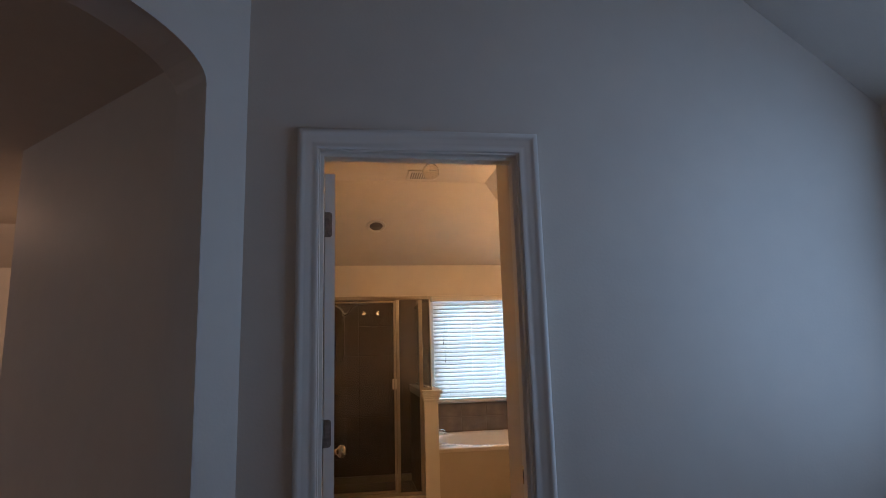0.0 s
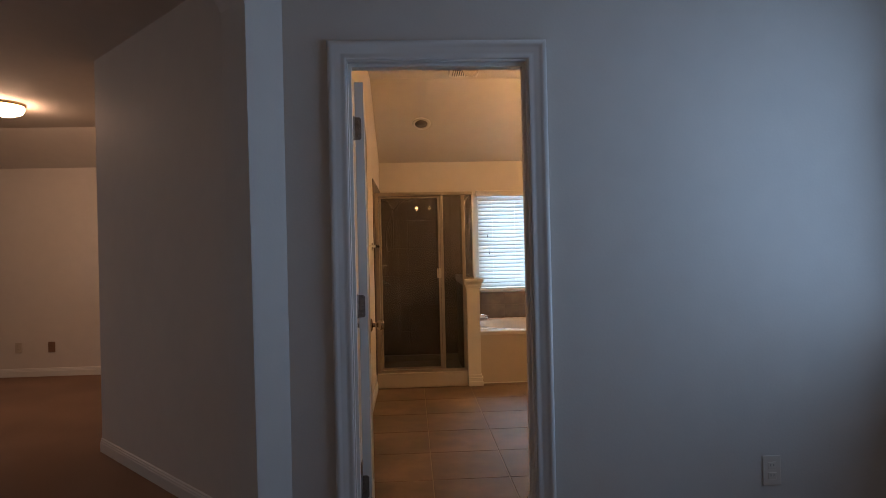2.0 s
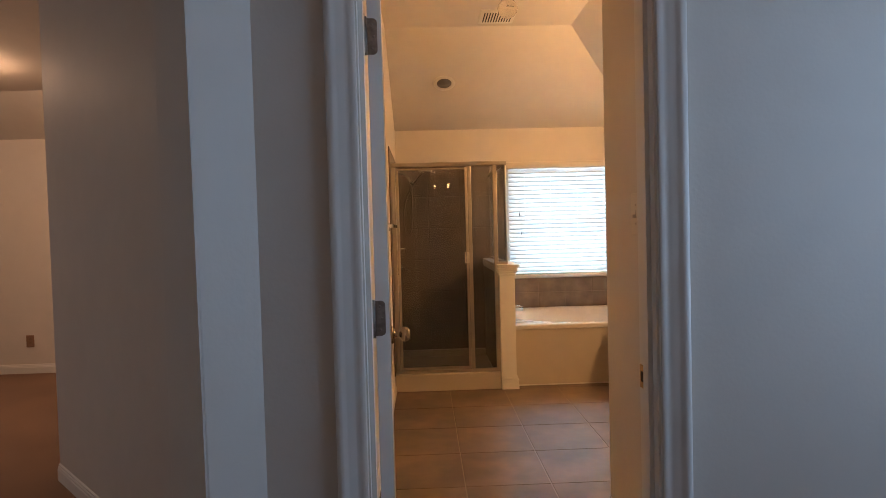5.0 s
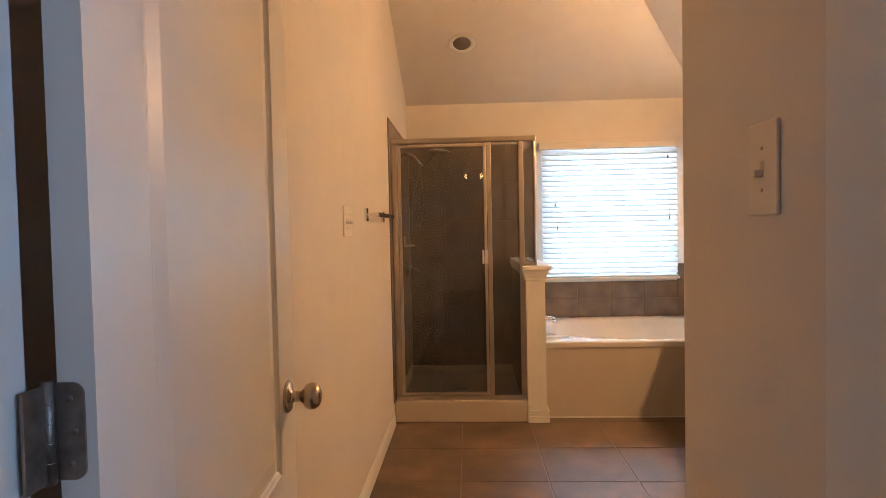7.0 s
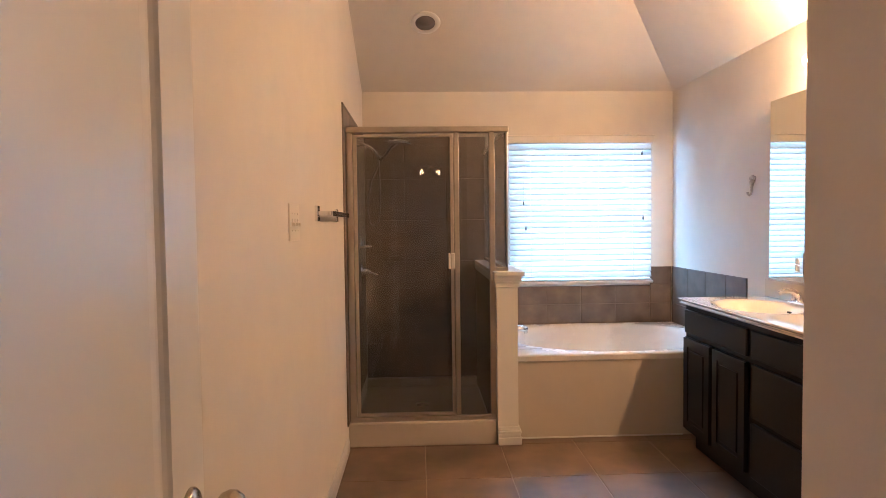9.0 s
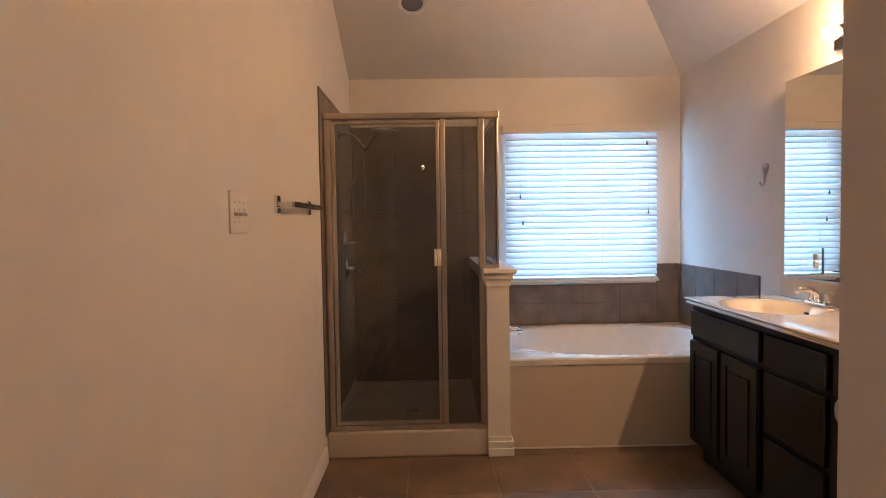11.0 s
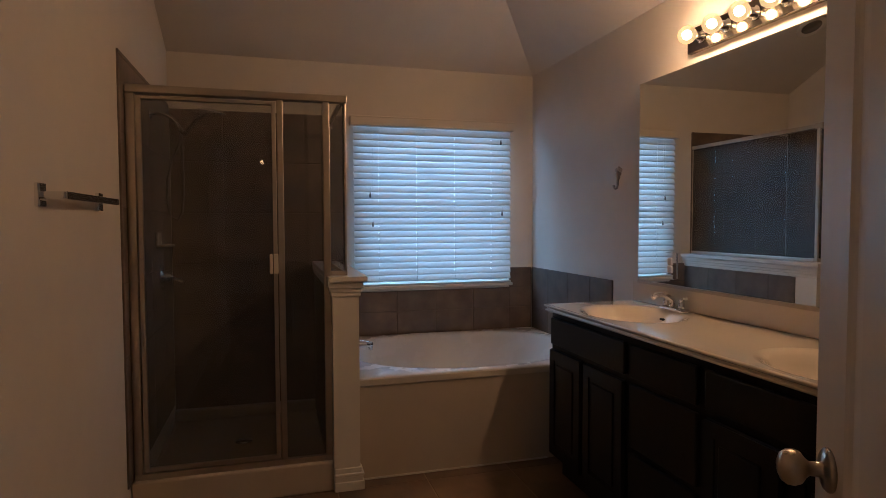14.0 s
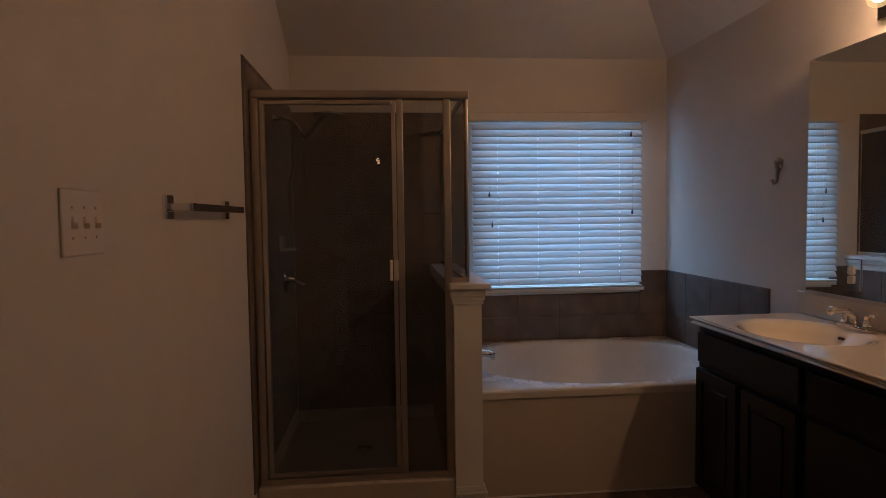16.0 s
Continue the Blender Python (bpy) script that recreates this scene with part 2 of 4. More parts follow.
def moulding(name, p, q, normal, profile, label, material=None, z=0.0):
    """A straight run of trim from p to q, its profile of (out, up) points set out along the normal."""
    bm = bmesh.new()
    n = Vector((*normal, 0))
    ends = []
    for e in (p, q):
        ends.append([bm.verts.new(Vector((e[0], e[1], z)) + n * o + Vector((0, 0, u))) for o, u in profile])
    k = len(profile)
    for i in range(k):
        bm.faces.new((ends[0][i], ends[0][(i + 1) % k], ends[1][(i + 1) % k], ends[1][i]))
    bm.faces.new(ends[0])
    bm.faces.new(ends[1][::-1])
    return thing(name, label, "baseboard", bm, material or TRIM, kind="structure")


BASE = ((0, 0), (0.014, 0), (0.014, 0.062), (0.011, 0.068), (0.011, 0.076), (0.007, 0.082), (0.007, 0.090), (0, 0.095))

# ---------------------------------------------------------------- plan
XL, XR, YB = -0.17, 2.345, 6.98          # bathroom walls
YD0, YD1 = 2.145, 2.255                  # door wall
XE, YC = 0.79, 2.97                     # entry wall and its corner
FLAT = 3.03

# ---------------------------------------------------------------- structure
floor = thing("floor", "brown short-pile carpet over the bedroom and sitting room", "floor", boxes((-6.6, -3.1, -0.12, 2.7, 7.1, 0.0)), CARPET, kind="structure")
ground = thing("ground", "plain ground outside the house", "ground", boxes((-400, -400, -0.6, 400, 400, -0.5)), BRICK, kind="structure")

wall("wall_south_bath", "x", -0.27, XR + 0.1, YD0, YD1, 3.3, "cream painted wall with a white door opening", [(-0.050, 0.670, 0.0, 2.095)])
wall("wall_west_bath", "y", YD1, YB, XL - 0.1, XL, 3.3, "cream painted bathroom side wall")
wall("wall_north_bath", "x", XL - 0.1, XR + 0.1, YB, YB + 0.14, 3.3, "cream painted bathroom end wall with a window opening", [(1.03, 2.145, 0.895, 1.985)])
wall("wall_east_bath", "y", YD1, YB, XR, XR + 0.1, 3.3, "cream painted wall behind the vanity")
wall("wall_entry", "y", YD1, YC, XE, XE + 0.1, 3.3, "cream painted short entry wall")
wall("wall_closet", "x", XE + 0.1, XR, YC - 0.1, YC, 3.3, "cream painted wall with a closet opening", [(0.94, 1.68, 0.0, 2.05)])
wall("wall_east_bedroom", "y", -3.1, YD0, 2.17, 2.27, 3.3, "bedroom wall with a daylight window", [(0.55, 1.95, 0.9, 2.2)])
wall("wall_south_bedroom", "x", -1.8, 2.27, -3.1, -3.0, 3.3, "plain bedroom wall")
wall("wall_west_bedroom", "y", -3.0, 0.715, -1.8, -1.7, 3.3, "plain bedroom wall")
wall("wall_north_sitting", "x", -6.6, -2.0, 7.0, 7.1, 3.3, "beige painted sitting room wall")
# opening added out of view for the sitting room fill lamp
wall("wall_west_sitting", "y", -0.6, 7.0, -6.6, -6.5, 3.3, "beige painted sitting room wall with an added, unseen window opening", [(1.5, 2.9, 0.9, 2.2)])
wall("wall_south_sitting", "x", -6.5, -1.8, -0.6, -0.5, 3.3, "beige painted sitting room wall")

bm = bmesh.new()
diag_prism(bm, (-2.0, 4.18), (-0.275, 2.455), 0.09, 0.0, 3.3)
add_box(bm, -2.0, 4.20, 0.0, -1.9, 7.0, 3.3)
thing("wall_passage", "beige painted passage wall set at an angle", "wall", bm, PAINT, kind="structure")


def arch_wall():
    """The angled wall with its arched opening: s runs from the corner by the door, along (-1,-1)."""
    bm = bmesh.new()
    c, u, w = Vector((-0.27, 2.145, 0)), Vector((-1, -1, 0)).normalized(), Vector((-1, 1, 0)).normalized() * 0.20
    s0, s1, s2, spring, rise = 0.14, 1.14, 2.022, 2.25, 0.2
    def p(s, z, k):
        return bm.verts.new(c + u * s + w * k + Vector((0, 0, z)))
    outline = [(s0, 0.0)] + [(0.64 - 0.5 * math.cos(a), spring + rise * math.sin(a)) for a in [math.pi * i / 28 for i in range(29)]] + [(s1, 0.0)]
    front, back = [p(s, z, 0) for s, z in outline], [p(s, z, 1) for s, z in outline]
    for side, o in ((0, front), (1, back)):
        top = [p(s, 3.3, side) for s, z in outline]
        for i in range(1, len(o) - 2):
            bm.faces.new((o[i], o[i + 1], top[i + 1], top[i]))
        a, b, d = p(-0.0, 0, side), p(-0.0, 3.3, side), p(s0, 3.3, side)
        bm.faces.new((o[0], o[1], d, b, a))
        a, b, d = p(s2, 0, side), p(s2, 3.3, side), p(s1, 3.3, side)
        bm.faces.new((o[-1], o[-2], d, b, a))
    for i in range(len(front) - 1):
        bm.faces.new((front[i], front[i + 1], back[i + 1], back[i]))
    bmesh.ops.remove_doubles(bm, verts=bm.verts[:], dist=1e-5)
    e = [v for v in bm.edges if v.is_manifold and abs(v.calc_face_angle(0)) > 0.8]
    bmesh.ops.bevel(bm, geom=e, offset=0.012, segments=3, affect="EDGES", profile=0.5)
    return thing("wall_arch", "grey-white angled wall with a rounded arched opening", "wall", bm, PAINT, kind="structure")


arch_wall()


def ceiling(name, faces, label):
    bm = bmesh.new()
    for f in faces:
        lo = [bm.verts.new(v) for v in f]
        bm.faces.new(lo)
        hi = [bm.verts.new((v[0], v[1], v[2] + 0.08)) for v in f]
        bm.faces.new(hi[::-1])
        for i in range(len(f)):
            j = (i + 1) % len(f)
            bm.faces.new((lo[i], lo[j], hi[j], hi[i]))
    return thing(name, label, "ceiling", bm, CEIL, kind="structure")


ceiling("ceiling_bath", [
    [(XL, YB, 2.41), (XR, YB, 2.41), (1.37, 5.68, FLAT), (XL, 5.68, FLAT)],
    [(XR, YB, 2.41), (XR, YD1, 2.41), (1.37, YD1, FLAT), (1.37, 5.68, FLAT)],
    [(XL, 5.68, FLAT), (1.37, 5.68, FLAT), (1.37, YD1, FLAT), (XL, YD1, FLAT)]],
    "textured white vaulted bathroom ceiling with sloped sides")
ceiling("ceiling_bedroom", [
    [(-1.7, -3, FLAT), (1.25, -3, FLAT), (1.25, YD0, FLAT), (-0.27, YD0, FLAT), (-1.7, 0.715, FLAT)],
    [(1.25, -3, FLAT), (2.17, -3, 2.32), (2.17, YD0, 2.32), (1.25, YD0, FLAT)]],
    "textured bedroom ceiling sloping down to the side wall")
ceiling("ceiling_sitting", [
    [(-6.5, 7, 2.41), (-0.27, 7, 2.41), (-0.27, 6.34, 2.74), (-6.5, 6.34, 2.74)],
    [(-6.5, 6.34, 2.74), (-0.27, 6.34, 2.74), (-0.27, 2.145, 2.74), (-1.7, 0.715, 2.74), (-1.7, -0.5, 2.74), (-6.5, -0.5, 2.74)]],
    "textured sitting room ceiling with one sloped edge")
ceiling("roof", [[(-7, -3.5, 3.35), (3, -3.5, 3.35), (3, 7.5, 3.35), (-7, 7.5, 3.35)]], "plain roof deck closing the house")

moulding("baseboard_bath_west", (XL, YD1), (XL, 5.70), (1, 0), BASE, "white moulded baseboard along the bathroom wall")
moulding("baseboard_entry", (XE, YD1), (XE, YC), (-1, 0), BASE, "white moulded baseboard on the entry wall")
moulding("baseboard_bedroom", (0.728, YD0), (2.17, YD0), (0, -1), BASE, "white moulded baseboard under the bedroom wall")
moulding("baseboard_bedroom_door", (-0.27, YD0), (-0.106, YD0), (0, -1), BASE, "white moulded baseboard beside the door casing")
moulding("baseboard_bedroom_east", (2.17, YD0 - 0.014), (2.17, -3.0), (-1, 0), BASE, "white moulded baseboard in the bedroom")
moulding("baseboard_passage", (-2.0, 4.18), (-0.275, 2.455), (-0.7071, -0.7071), BASE, "white moulded baseboard along the passage wall")
moulding("baseboard_sitting", (-6.5, 7.0), (-2.0, 7.0), (0, -1), BASE, "white moulded baseboard along the far sitting room wall")
moulding("baseboard_arch", (-0.27, 2.145), (-0.369, 2.046), (0.7071, -0.7071), BASE, "white moulded baseboard at the foot of the arch")


# ---------------------------------------------------------------- entry door frame
def door_casing(name, x0, x1, top, y, out, label):
    """Stepped casing round an opening in a wall along x; out: -1 or 1 along y."""
    prof = ((0.0, 0.0), (0.0, 0.009), (0.003, 0.0115), (0.008, 0.013), (0.014, 0.012), (0.020, 0.0105), (0.026, 0.0115), (0.032, 0.014), (0.040, 0.0155), (0.046, 0.0175), (0.051, 0.021), (0.056, 0.023), (0.062, 0.0225), (0.067, 0.020), (0.070, 0.015), (0.070, 0.0))
    bm = bmesh.new()
    rows = []
    for u, v in prof:
        yy = y + out * v
        rows.append([bm.verts.new(c) for c in ((x0 - u, yy, 0), (x0 - u, yy, top + u), (x1 + u, yy, top + u), (x1 + u, yy, 0))])
    k = len(prof)
    for i in range(k):
        a, b = rows[i], rows[(i + 1) % k]
        for j in range(3):
            bm.faces.new((a[j], a[j + 1], b[j + 1], b[j])).smooth = 1 <= i < k - 2
    return thing(name, label, "trim", bm, TRIM, kind="structure")


door_casing("trim_entry_bedroom", -0.034, 0.656, 2.081, YD0, -1, "white stepped door casing on the bedroom side")
door_casing("trim_entry_bath", -0.034, 0.656, 2.081, YD1, 1, "white stepped door casing on the bathroom side")
thing("trim_entry_jamb", "white painted door jamb with stops", "trim", boxes(
    (-0.050, YD0 - 0.002, 0.0, -0.030, YD1 + 0.002, 2.075), (0.650, YD0 - 0.002, 0.0, 0.670, YD1 + 0.002, 2.075), (-0.050, YD0 - 0.002, 2.075, 0.670, YD1 + 0.002, 2.095),
    (-0.030, 2.17, 0.0, -0.019, 2.205, 2.064), (0.639, 2.17, 0.0, 0.650, 2.205, 2.064), (-0.030, 2.17, 2.064, 0.650, 2.205, 2.075)), TRIM, kind="structure")
sp = thing("strike_plate", "small metal strike plate on the door jamb", "strike plate")
part("plate", boxes((0.6475, 2.222, 0.95, 0.6505, 2.250, 1.008)), BRASS, sp)
part("latch_hole", boxes((0.6465, 2.229, 0.966, 0.648, 2.243, 0.992)), DARK, sp)


def knob_mesh(side):
    """A round knob with its rose, along local y; side: 1 or -1."""
    bm = bmesh.new()
    prof = [(0.0, 0.0), (0.033, 0.0), (0.033, 0.004), (0.029, 0.008), (0.014, 0.010), (0.011, 0.014), (0.011, 0.028), (0.015, 0.033), (0.024, 0.040), (0.0275, 0.049), (0.0265, 0.058), (0.021, 0.066), (0.012, 0.070), (0.0, 0.071)]
    lathe(bm, prof, 28, Matrix.Rotation(radians(-90 * side), 4, "X"))
    return bm


def leaf(bm, y0, y1, z, half=0.045, r=0.011, t=0.0032):
    """A hinge leaf let into the door's edge, its free corners rounded; y0 is the free side."""
    ring = [(y1, z - half), (y1, z + half)]
    for cz, a0 in ((z + half - r, 90), (z - half + r, 180)):
        ring += [(y0 + r + r * math.cos(radians(a0 + 15 * k)), cz + r * math.sin(radians(a0 + 15 * k))) for k in range(7)]
    lo = [bm.verts.new((0.001, y, zz)) for y, zz in ring]
    hi = [bm.verts.new((0.001 - t, y, zz)) for y, zz in ring]
    bm.faces.new(lo)
    bm.faces.new(hi[::-1])
    for i in range(len(ring)):
        j = (i + 1) % len(ring)
        bm.faces.new((lo[i], lo[j], hi[j], hi[i]))
    for dz in (-0.03, 0.0, 0.03):
        lathe(bm, [(0, -0.0004), (0.0035, -0.0004), (0.003, 0.0006), (0, 0.0008)], 10, Matrix.Translation((0.001 - t, (y0 + y1) / 2 - 0.004 * (dz == 0), z + dz)) @ Matrix.Rotation(radians(-90), 4, "Y"))


def panel_door(name, label, width, height, m, hinge_side_out, knob_z):
    """A two-panel door: hinge edge at local x = 0, faces at y = 0 and y = 0.035, with knob, latch and hinges."""
    ob = thing(name, label, "door", kind="structure")
    st = 0.115
    rails = ((0.0, 0.20), (0.70, 0.83), (height - 0.12, height))
    for lo, hi in rails:
        part("rail", boxes((st, 0.0, lo, width - st, 0.035, hi)), DOORP, ob)
    for a in (0.0, width - st):
        part("stile", boxes((a, 0.0, 0.0, a + st, 0.035, height)), DOORP, ob)
    for lo, hi in ((rails[0][1], rails[1][0]), (rails[1][1], rails[2][0])):
        bm = bmesh.new()
        for f, s in ((0.0, 1), (0.035, -1)):
            rings = []
            for inset, dep in ((0.0, 0.0), (0.004, 0.005), (0.008, 0.003), (0.013, 0.007), (0.020, 0.007), (0.046, 0.003)):
                y = f + s * dep
                rings.append([bm.verts.new(v) for v in ((st + inset, y, lo + inset), (width - st - inset, y, lo + inset), (width - st - inset, y, hi - inset), (st + inset, y, hi - inset))])
            for a, b in zip(rings, rings[1:]):
                for i in range(4):
                    bm.faces.new((a[i], a[(i + 1) % 4], b[(i + 1) % 4], b[i]))
            bm.faces.new(rings[-1])
            edge = rings[0] if s == 1 else edge
            if s == -1:
                for i in range(4):
                    bm.faces.new((edge[i], edge[(i + 1) % 4], rings[0][(i + 1) % 4], rings[0][i]))
        part("panel", bm, DOORP, ob)
    for side, y in ((-1, 0.0), (1, 0.035)):
        k = part("knob", knob_mesh(side), NICKEL, ob, "satin nickel round knob")
        k.location = (width - 0.062, y, knob_z)
    part("latch", boxes((width - 0.0005, 0.008, knob_z - 0.03, width + 0.0025, 0.027, knob_z + 0.03)), NICKEL, ob)
    for z in (0.41, 1.132, 1.843):
        h = bmesh.new()
        yb = 0.041 if hinge_side_out > 0 else -0.006
        leaf(h, 0.010, 0.036, z)
        lathe(h, [(0, -0.048), (0.006, -0.047), (0.006, 0.047), (0, 0.048)], 12, Matrix.Translation((-0.006, yb, z)))
        for dz in (-0.027, -0.009, 0.009, 0.027):
            lathe(h, [(0.0061, dz - 0.0006), (0.0066, dz), (0.0061, dz + 0.0006)], 12, Matrix.Translation((-0.006, yb, z)))
        bev_box(h, -0.040, yb - 0.0015, z - 0.045, -0.006, yb + 0.0015, z + 0.045, 0.0012, 2)
        part("hinge", h, HINGE, ob, "worn dark nickel butt hinge")
    ob.matrix_world = m
    return ob


panel_door("door_entry", "white painted two-panel door standing open against the bathroom wall", 0.735, 2.03, pose(0.016, YD1 + 0.030, 0.008, 0, 0, 93.2), 1, 0.972)
panel_door("door_closet", "white painted two-panel closet door standing half open", 0.70, 2.03, pose(0.965, YC + 0.012, 0.008, 0, 0, 58.3), -1, 0.935)
thing("trim_closet_jamb", "white closet door jamb", "trim", boxes(
    (0.94, YC - 0.102, 0.0, 0.96, YC + 0.002, 2.03), (1.66, YC - 0.102, 0.0, 1.68, YC + 0.002, 2.03), (0.94, YC - 0.102, 2.03, 1.68, YC + 0.002, 2.05)), TRIM, kind="structure")


# ---------------------------------------------------------------- shower
shower_curb = thing("shower_curb", "cream solid-surface shower curb along the tile floor", "shower curb")
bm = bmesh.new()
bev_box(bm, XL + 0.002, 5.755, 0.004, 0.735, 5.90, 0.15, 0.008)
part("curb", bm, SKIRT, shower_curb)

pan = thing("shower_pan", "cream shower pan with a raised rim", "shower pan")
bm = bmesh.new()
bev_box(bm, XL + 0.012, 5.90, 0.0, 0.722, YB - 0.012, 0.05, 0.004)
bev_box(bm, XL + 0.012, YB - 0.06, 0.0501, 0.722, YB - 0.012, 0.12, 0.006)
part("base", bm, PAN, pan)
bm = bmesh.new()
lathe(bm, [(0, 0.0), (0.05, 0.0), (0.05, 0.004), (0, 0.005)], 20, Matrix.Translation((0.28, 6.45, 0.0505)))
part("drain", bm, CHROME, pan)

pony = thing("pony_wall", "white half-height wall between shower and tub with moulded cap", "half wall", kind="structure")
bm = bmesh.new()
add_box(bm, 0.735, 5.745, 0.0, 0.862, YB, 1.03)
part("body", bm, TRIM, pony)
bm = bmesh.new()
for grow, z0, z1 in ((0.008, 0.965, 0.985), (0.013, 0.985, 1.005), (0.022, 1.005, 1.032), (0.030, 1.032, 1.038), (0.040, 1.038, 1.062)):
    bev_box(bm, 0.735 - min(grow, 0.02), 5.745 - grow, z0, 0.862 + grow, YB, z1, 0.003, 2)
part("cap", bm, TRIM, pony)
bm = bmesh.new()
for grow, z0, z1 in ((0.018, 0.004, 0.05), (0.013, 0.05, 0.075), (0.018, 0.075, 0.09), (0.008, 0.09, 0.115)):
    bev_box(bm, 0.735 - 0.0, 5.745 - grow, z0, 0.862 + grow, 5.845, z1, 0.004, 2)
part("plinth", bm, TRIM, pony)

enc = thing("shower_enclosure", "champagne aluminium framed glass shower enclosure with hinged door", "shower enclosure")
YG = 5.80
H0, H1 = 0.15, 1.937


def bar(x0, y0, z0, x1, y1, z1, name="rail", r=0.003):
    b = bmesh.new()
    bev_box(b, x0, y0, z0, x1, y1, z1, r)
    return part(name, b, ALU, enc)


bar(XL + 0.012, YG - 0.030, H1 - 0.035, 0.818, YG + 0.025, H1, "header", 0.004)
bar(XL + 0.012, YG - 0.022, H0, 0.733, YG + 0.022, H0 + 0.028, "sill_rail")
bar(XL + 0.012, YG - 0.020, H0 + 0.028, XL + 0.048, YG + 0.020, H1 - 0.035, "wall_post")
bar(0.488, YG - 0.018, H0 + 0.028, 0.516, YG + 0.018, H1 - 0.035, "mullion")
bar(0.700, YG - 0.020, H0 + 0.028, 0.733, YG + 0.020, H1 - 0.035, "post")
bar(0.802, YG - 0.012, 1.075, 0.814, YG + 0.012, H1 - 0.035, "corner_post")
bar(0.733, YG - 0.012, 1.063, 0.814, YG + 0.012, 1.085, "notch_rail")
bar(0.790, YG + 0.014, 1.063, 0.812, YB - 0.0095, 1.085, "return_sill")
bar(0.790, YG + 0.026, H1 - 0.03, 0.812, YB - 0.0095, H1 - 0.004, "return_header")
bar(0.798, YB - 0.017, 1.086, 0.805, YB - 0.0095, H1 - 0.031, "return_post", 0.001)


def pane(x0, y0, z0, x1, y1, z1, name="pane", parent=None, material=None):
    b = bmesh.new()
    add_box(b, x0, y0, z0, x1, y1, z1)
    ob = part(name, b, material or GLASS, parent or enc)
    ob.visible_shadow = False
    return ob


sdoor = bmesh.new()
bev_box(sdoor, XL + 0.053, YG - 0.016, H0 + 0.033, XL + 0.073, YG + 0.012, H1 - 0.045, 0.002)
bev_box(sdoor, 0.464, YG - 0.016, H0 + 0.033, 0.483, YG + 0.012, H1 - 0.045, 0.002)
bev_box(sdoor, XL + 0.073, YG - 0.016, H0 + 0.033, 0.464, YG + 0.012, H0 + 0.051, 0.002)
bev_box(sdoor, XL + 0.073, YG - 0.016, H1 - 0.060, 0.464, YG + 0.012, H1 - 0.045, 0.002)
sd = part("door_frame", sdoor, ALU, enc, "slim aluminium frame of the shower door")
pane(XL + 0.072, YG - 0.003, H0 + 0.05, 0.465, YG + 0.003, H1 - 0.058, "door_glass", sd)
hb = bmesh.new()
bev_box(hb, 0.446, YG - 0.040, 1.08, 0.460, YG - 0.017, 1.175, 0.004)
bev_box(hb, 0.464, YG - 0.036, 1.08, 0.486, YG - 0.017, 1.175, 0.003)
part("door_handle", hb, mat("clear_plastic", (0.72, 0.66, 0.58), 0.25), sd, "pale plastic pull handle")
pane(0.515, YG - 0.003, H0 + 0.027, 0.701, YG + 0.003, H1 - 0.034)
pane(0.732, YG - 0.003, 1.084, 0.803, YG + 0.003, H1 - 0.034)
pane(0.798, YG + 0.012, 1.084, 0.804, YB - 0.016, H1 - 0.03, "return_glass", None, RETURN_GLASS)

# shower fittings
sh = thing("wall_shower", "chrome shower arm with a wide flat round head", "shower head")
bm = bmesh.new()
lathe(bm, [(0, 0), (0.03, 0), (0.026, 0.008), (0.012, 0.012), (0, 0.012)], 20, Matrix.Translation((XL + 0.011, 6.33, 1.90)) @ Matrix.Rotation(radians(90), 4, "Y"))
tube(bm, [(XL + 0.015, 6.33, 1.90), (-0.10, 6.325, 1.905), (-0.05, 6.32, 1.885), (-0.02, 6.31, 1.85), (0.0, 6.30, 1.815)], 0.011)
part("arm", bm, CHROME, sh)
bm = bmesh.new()
tube(bm, [(0.0, 6.30, 1.815), (0.018, 6.295, 1.80), (0.05, 6.28, 1.83), (0.085, 6.26, 1.875), (0.13, 6.24, 1.905)], [0.015, 0.013, 0.010, 0.009, 0.014], 12)
part("neck", bm, LENS, sh, "dark swivel neck")
bm = bmesh.new()
tube(bm, [(0.0, 6.30, 1.80), (-0.012, 6.30, 1.74), (-0.05, 6.31, 1.66), (-0.075, 6.315, 1.55), (-0.080, 6.32, 1.44), (-0.065, 6.32, 1.36), (-0.03, 6.32, 1.34), (-0.005, 6.31, 1.38), (0.006, 6.305, 1.50), (0.004, 6.30, 1.66), (0.002, 6.30, 1.79)], 0.0065, 8)
part("hose", bm, LENS, sh, "dark hand-shower hose hanging in a loop")
bm = bmesh.new()
lathe(bm, [(0, 0.02), (0.03, 0.016), (0.065, 0.006), (0.084, -0.003), (0.082, -0.011), (0, -0.013)], 28, Matrix.Translation((0.15, 6.23, 1.908)) @ Matrix.Rotation(radians(5), 4, "Y"))
part("head", bm, CHROME, sh)
sv = thing("shower_valve", "chrome shower valve with a lever on the tiled wall", "shower valve")
bm = bmesh.new()
R = Matrix.Translation((XL + 0.011, 6.58, 1.01)) @ Matrix.Rotation(radians(90), 4, "Y")
lathe(bm, [(0, 0), (0.075, 0), (0.07, 0.008), (0.03, 0.014), (0.026, 0.045), (0.02, 0.06), (0, 0.062)], 28, R)
part("escutcheon", bm, CHROME, sv)
bm = bmesh.new()
tube(bm, [(XL + 0.055, 6.58, 1.01), (XL + 0.09, 6.57, 1.0), (XL + 0.13, 6.55, 0.985)], [0.012, 0.010, 0.009])
part("lever", bm, CHROME, sv)

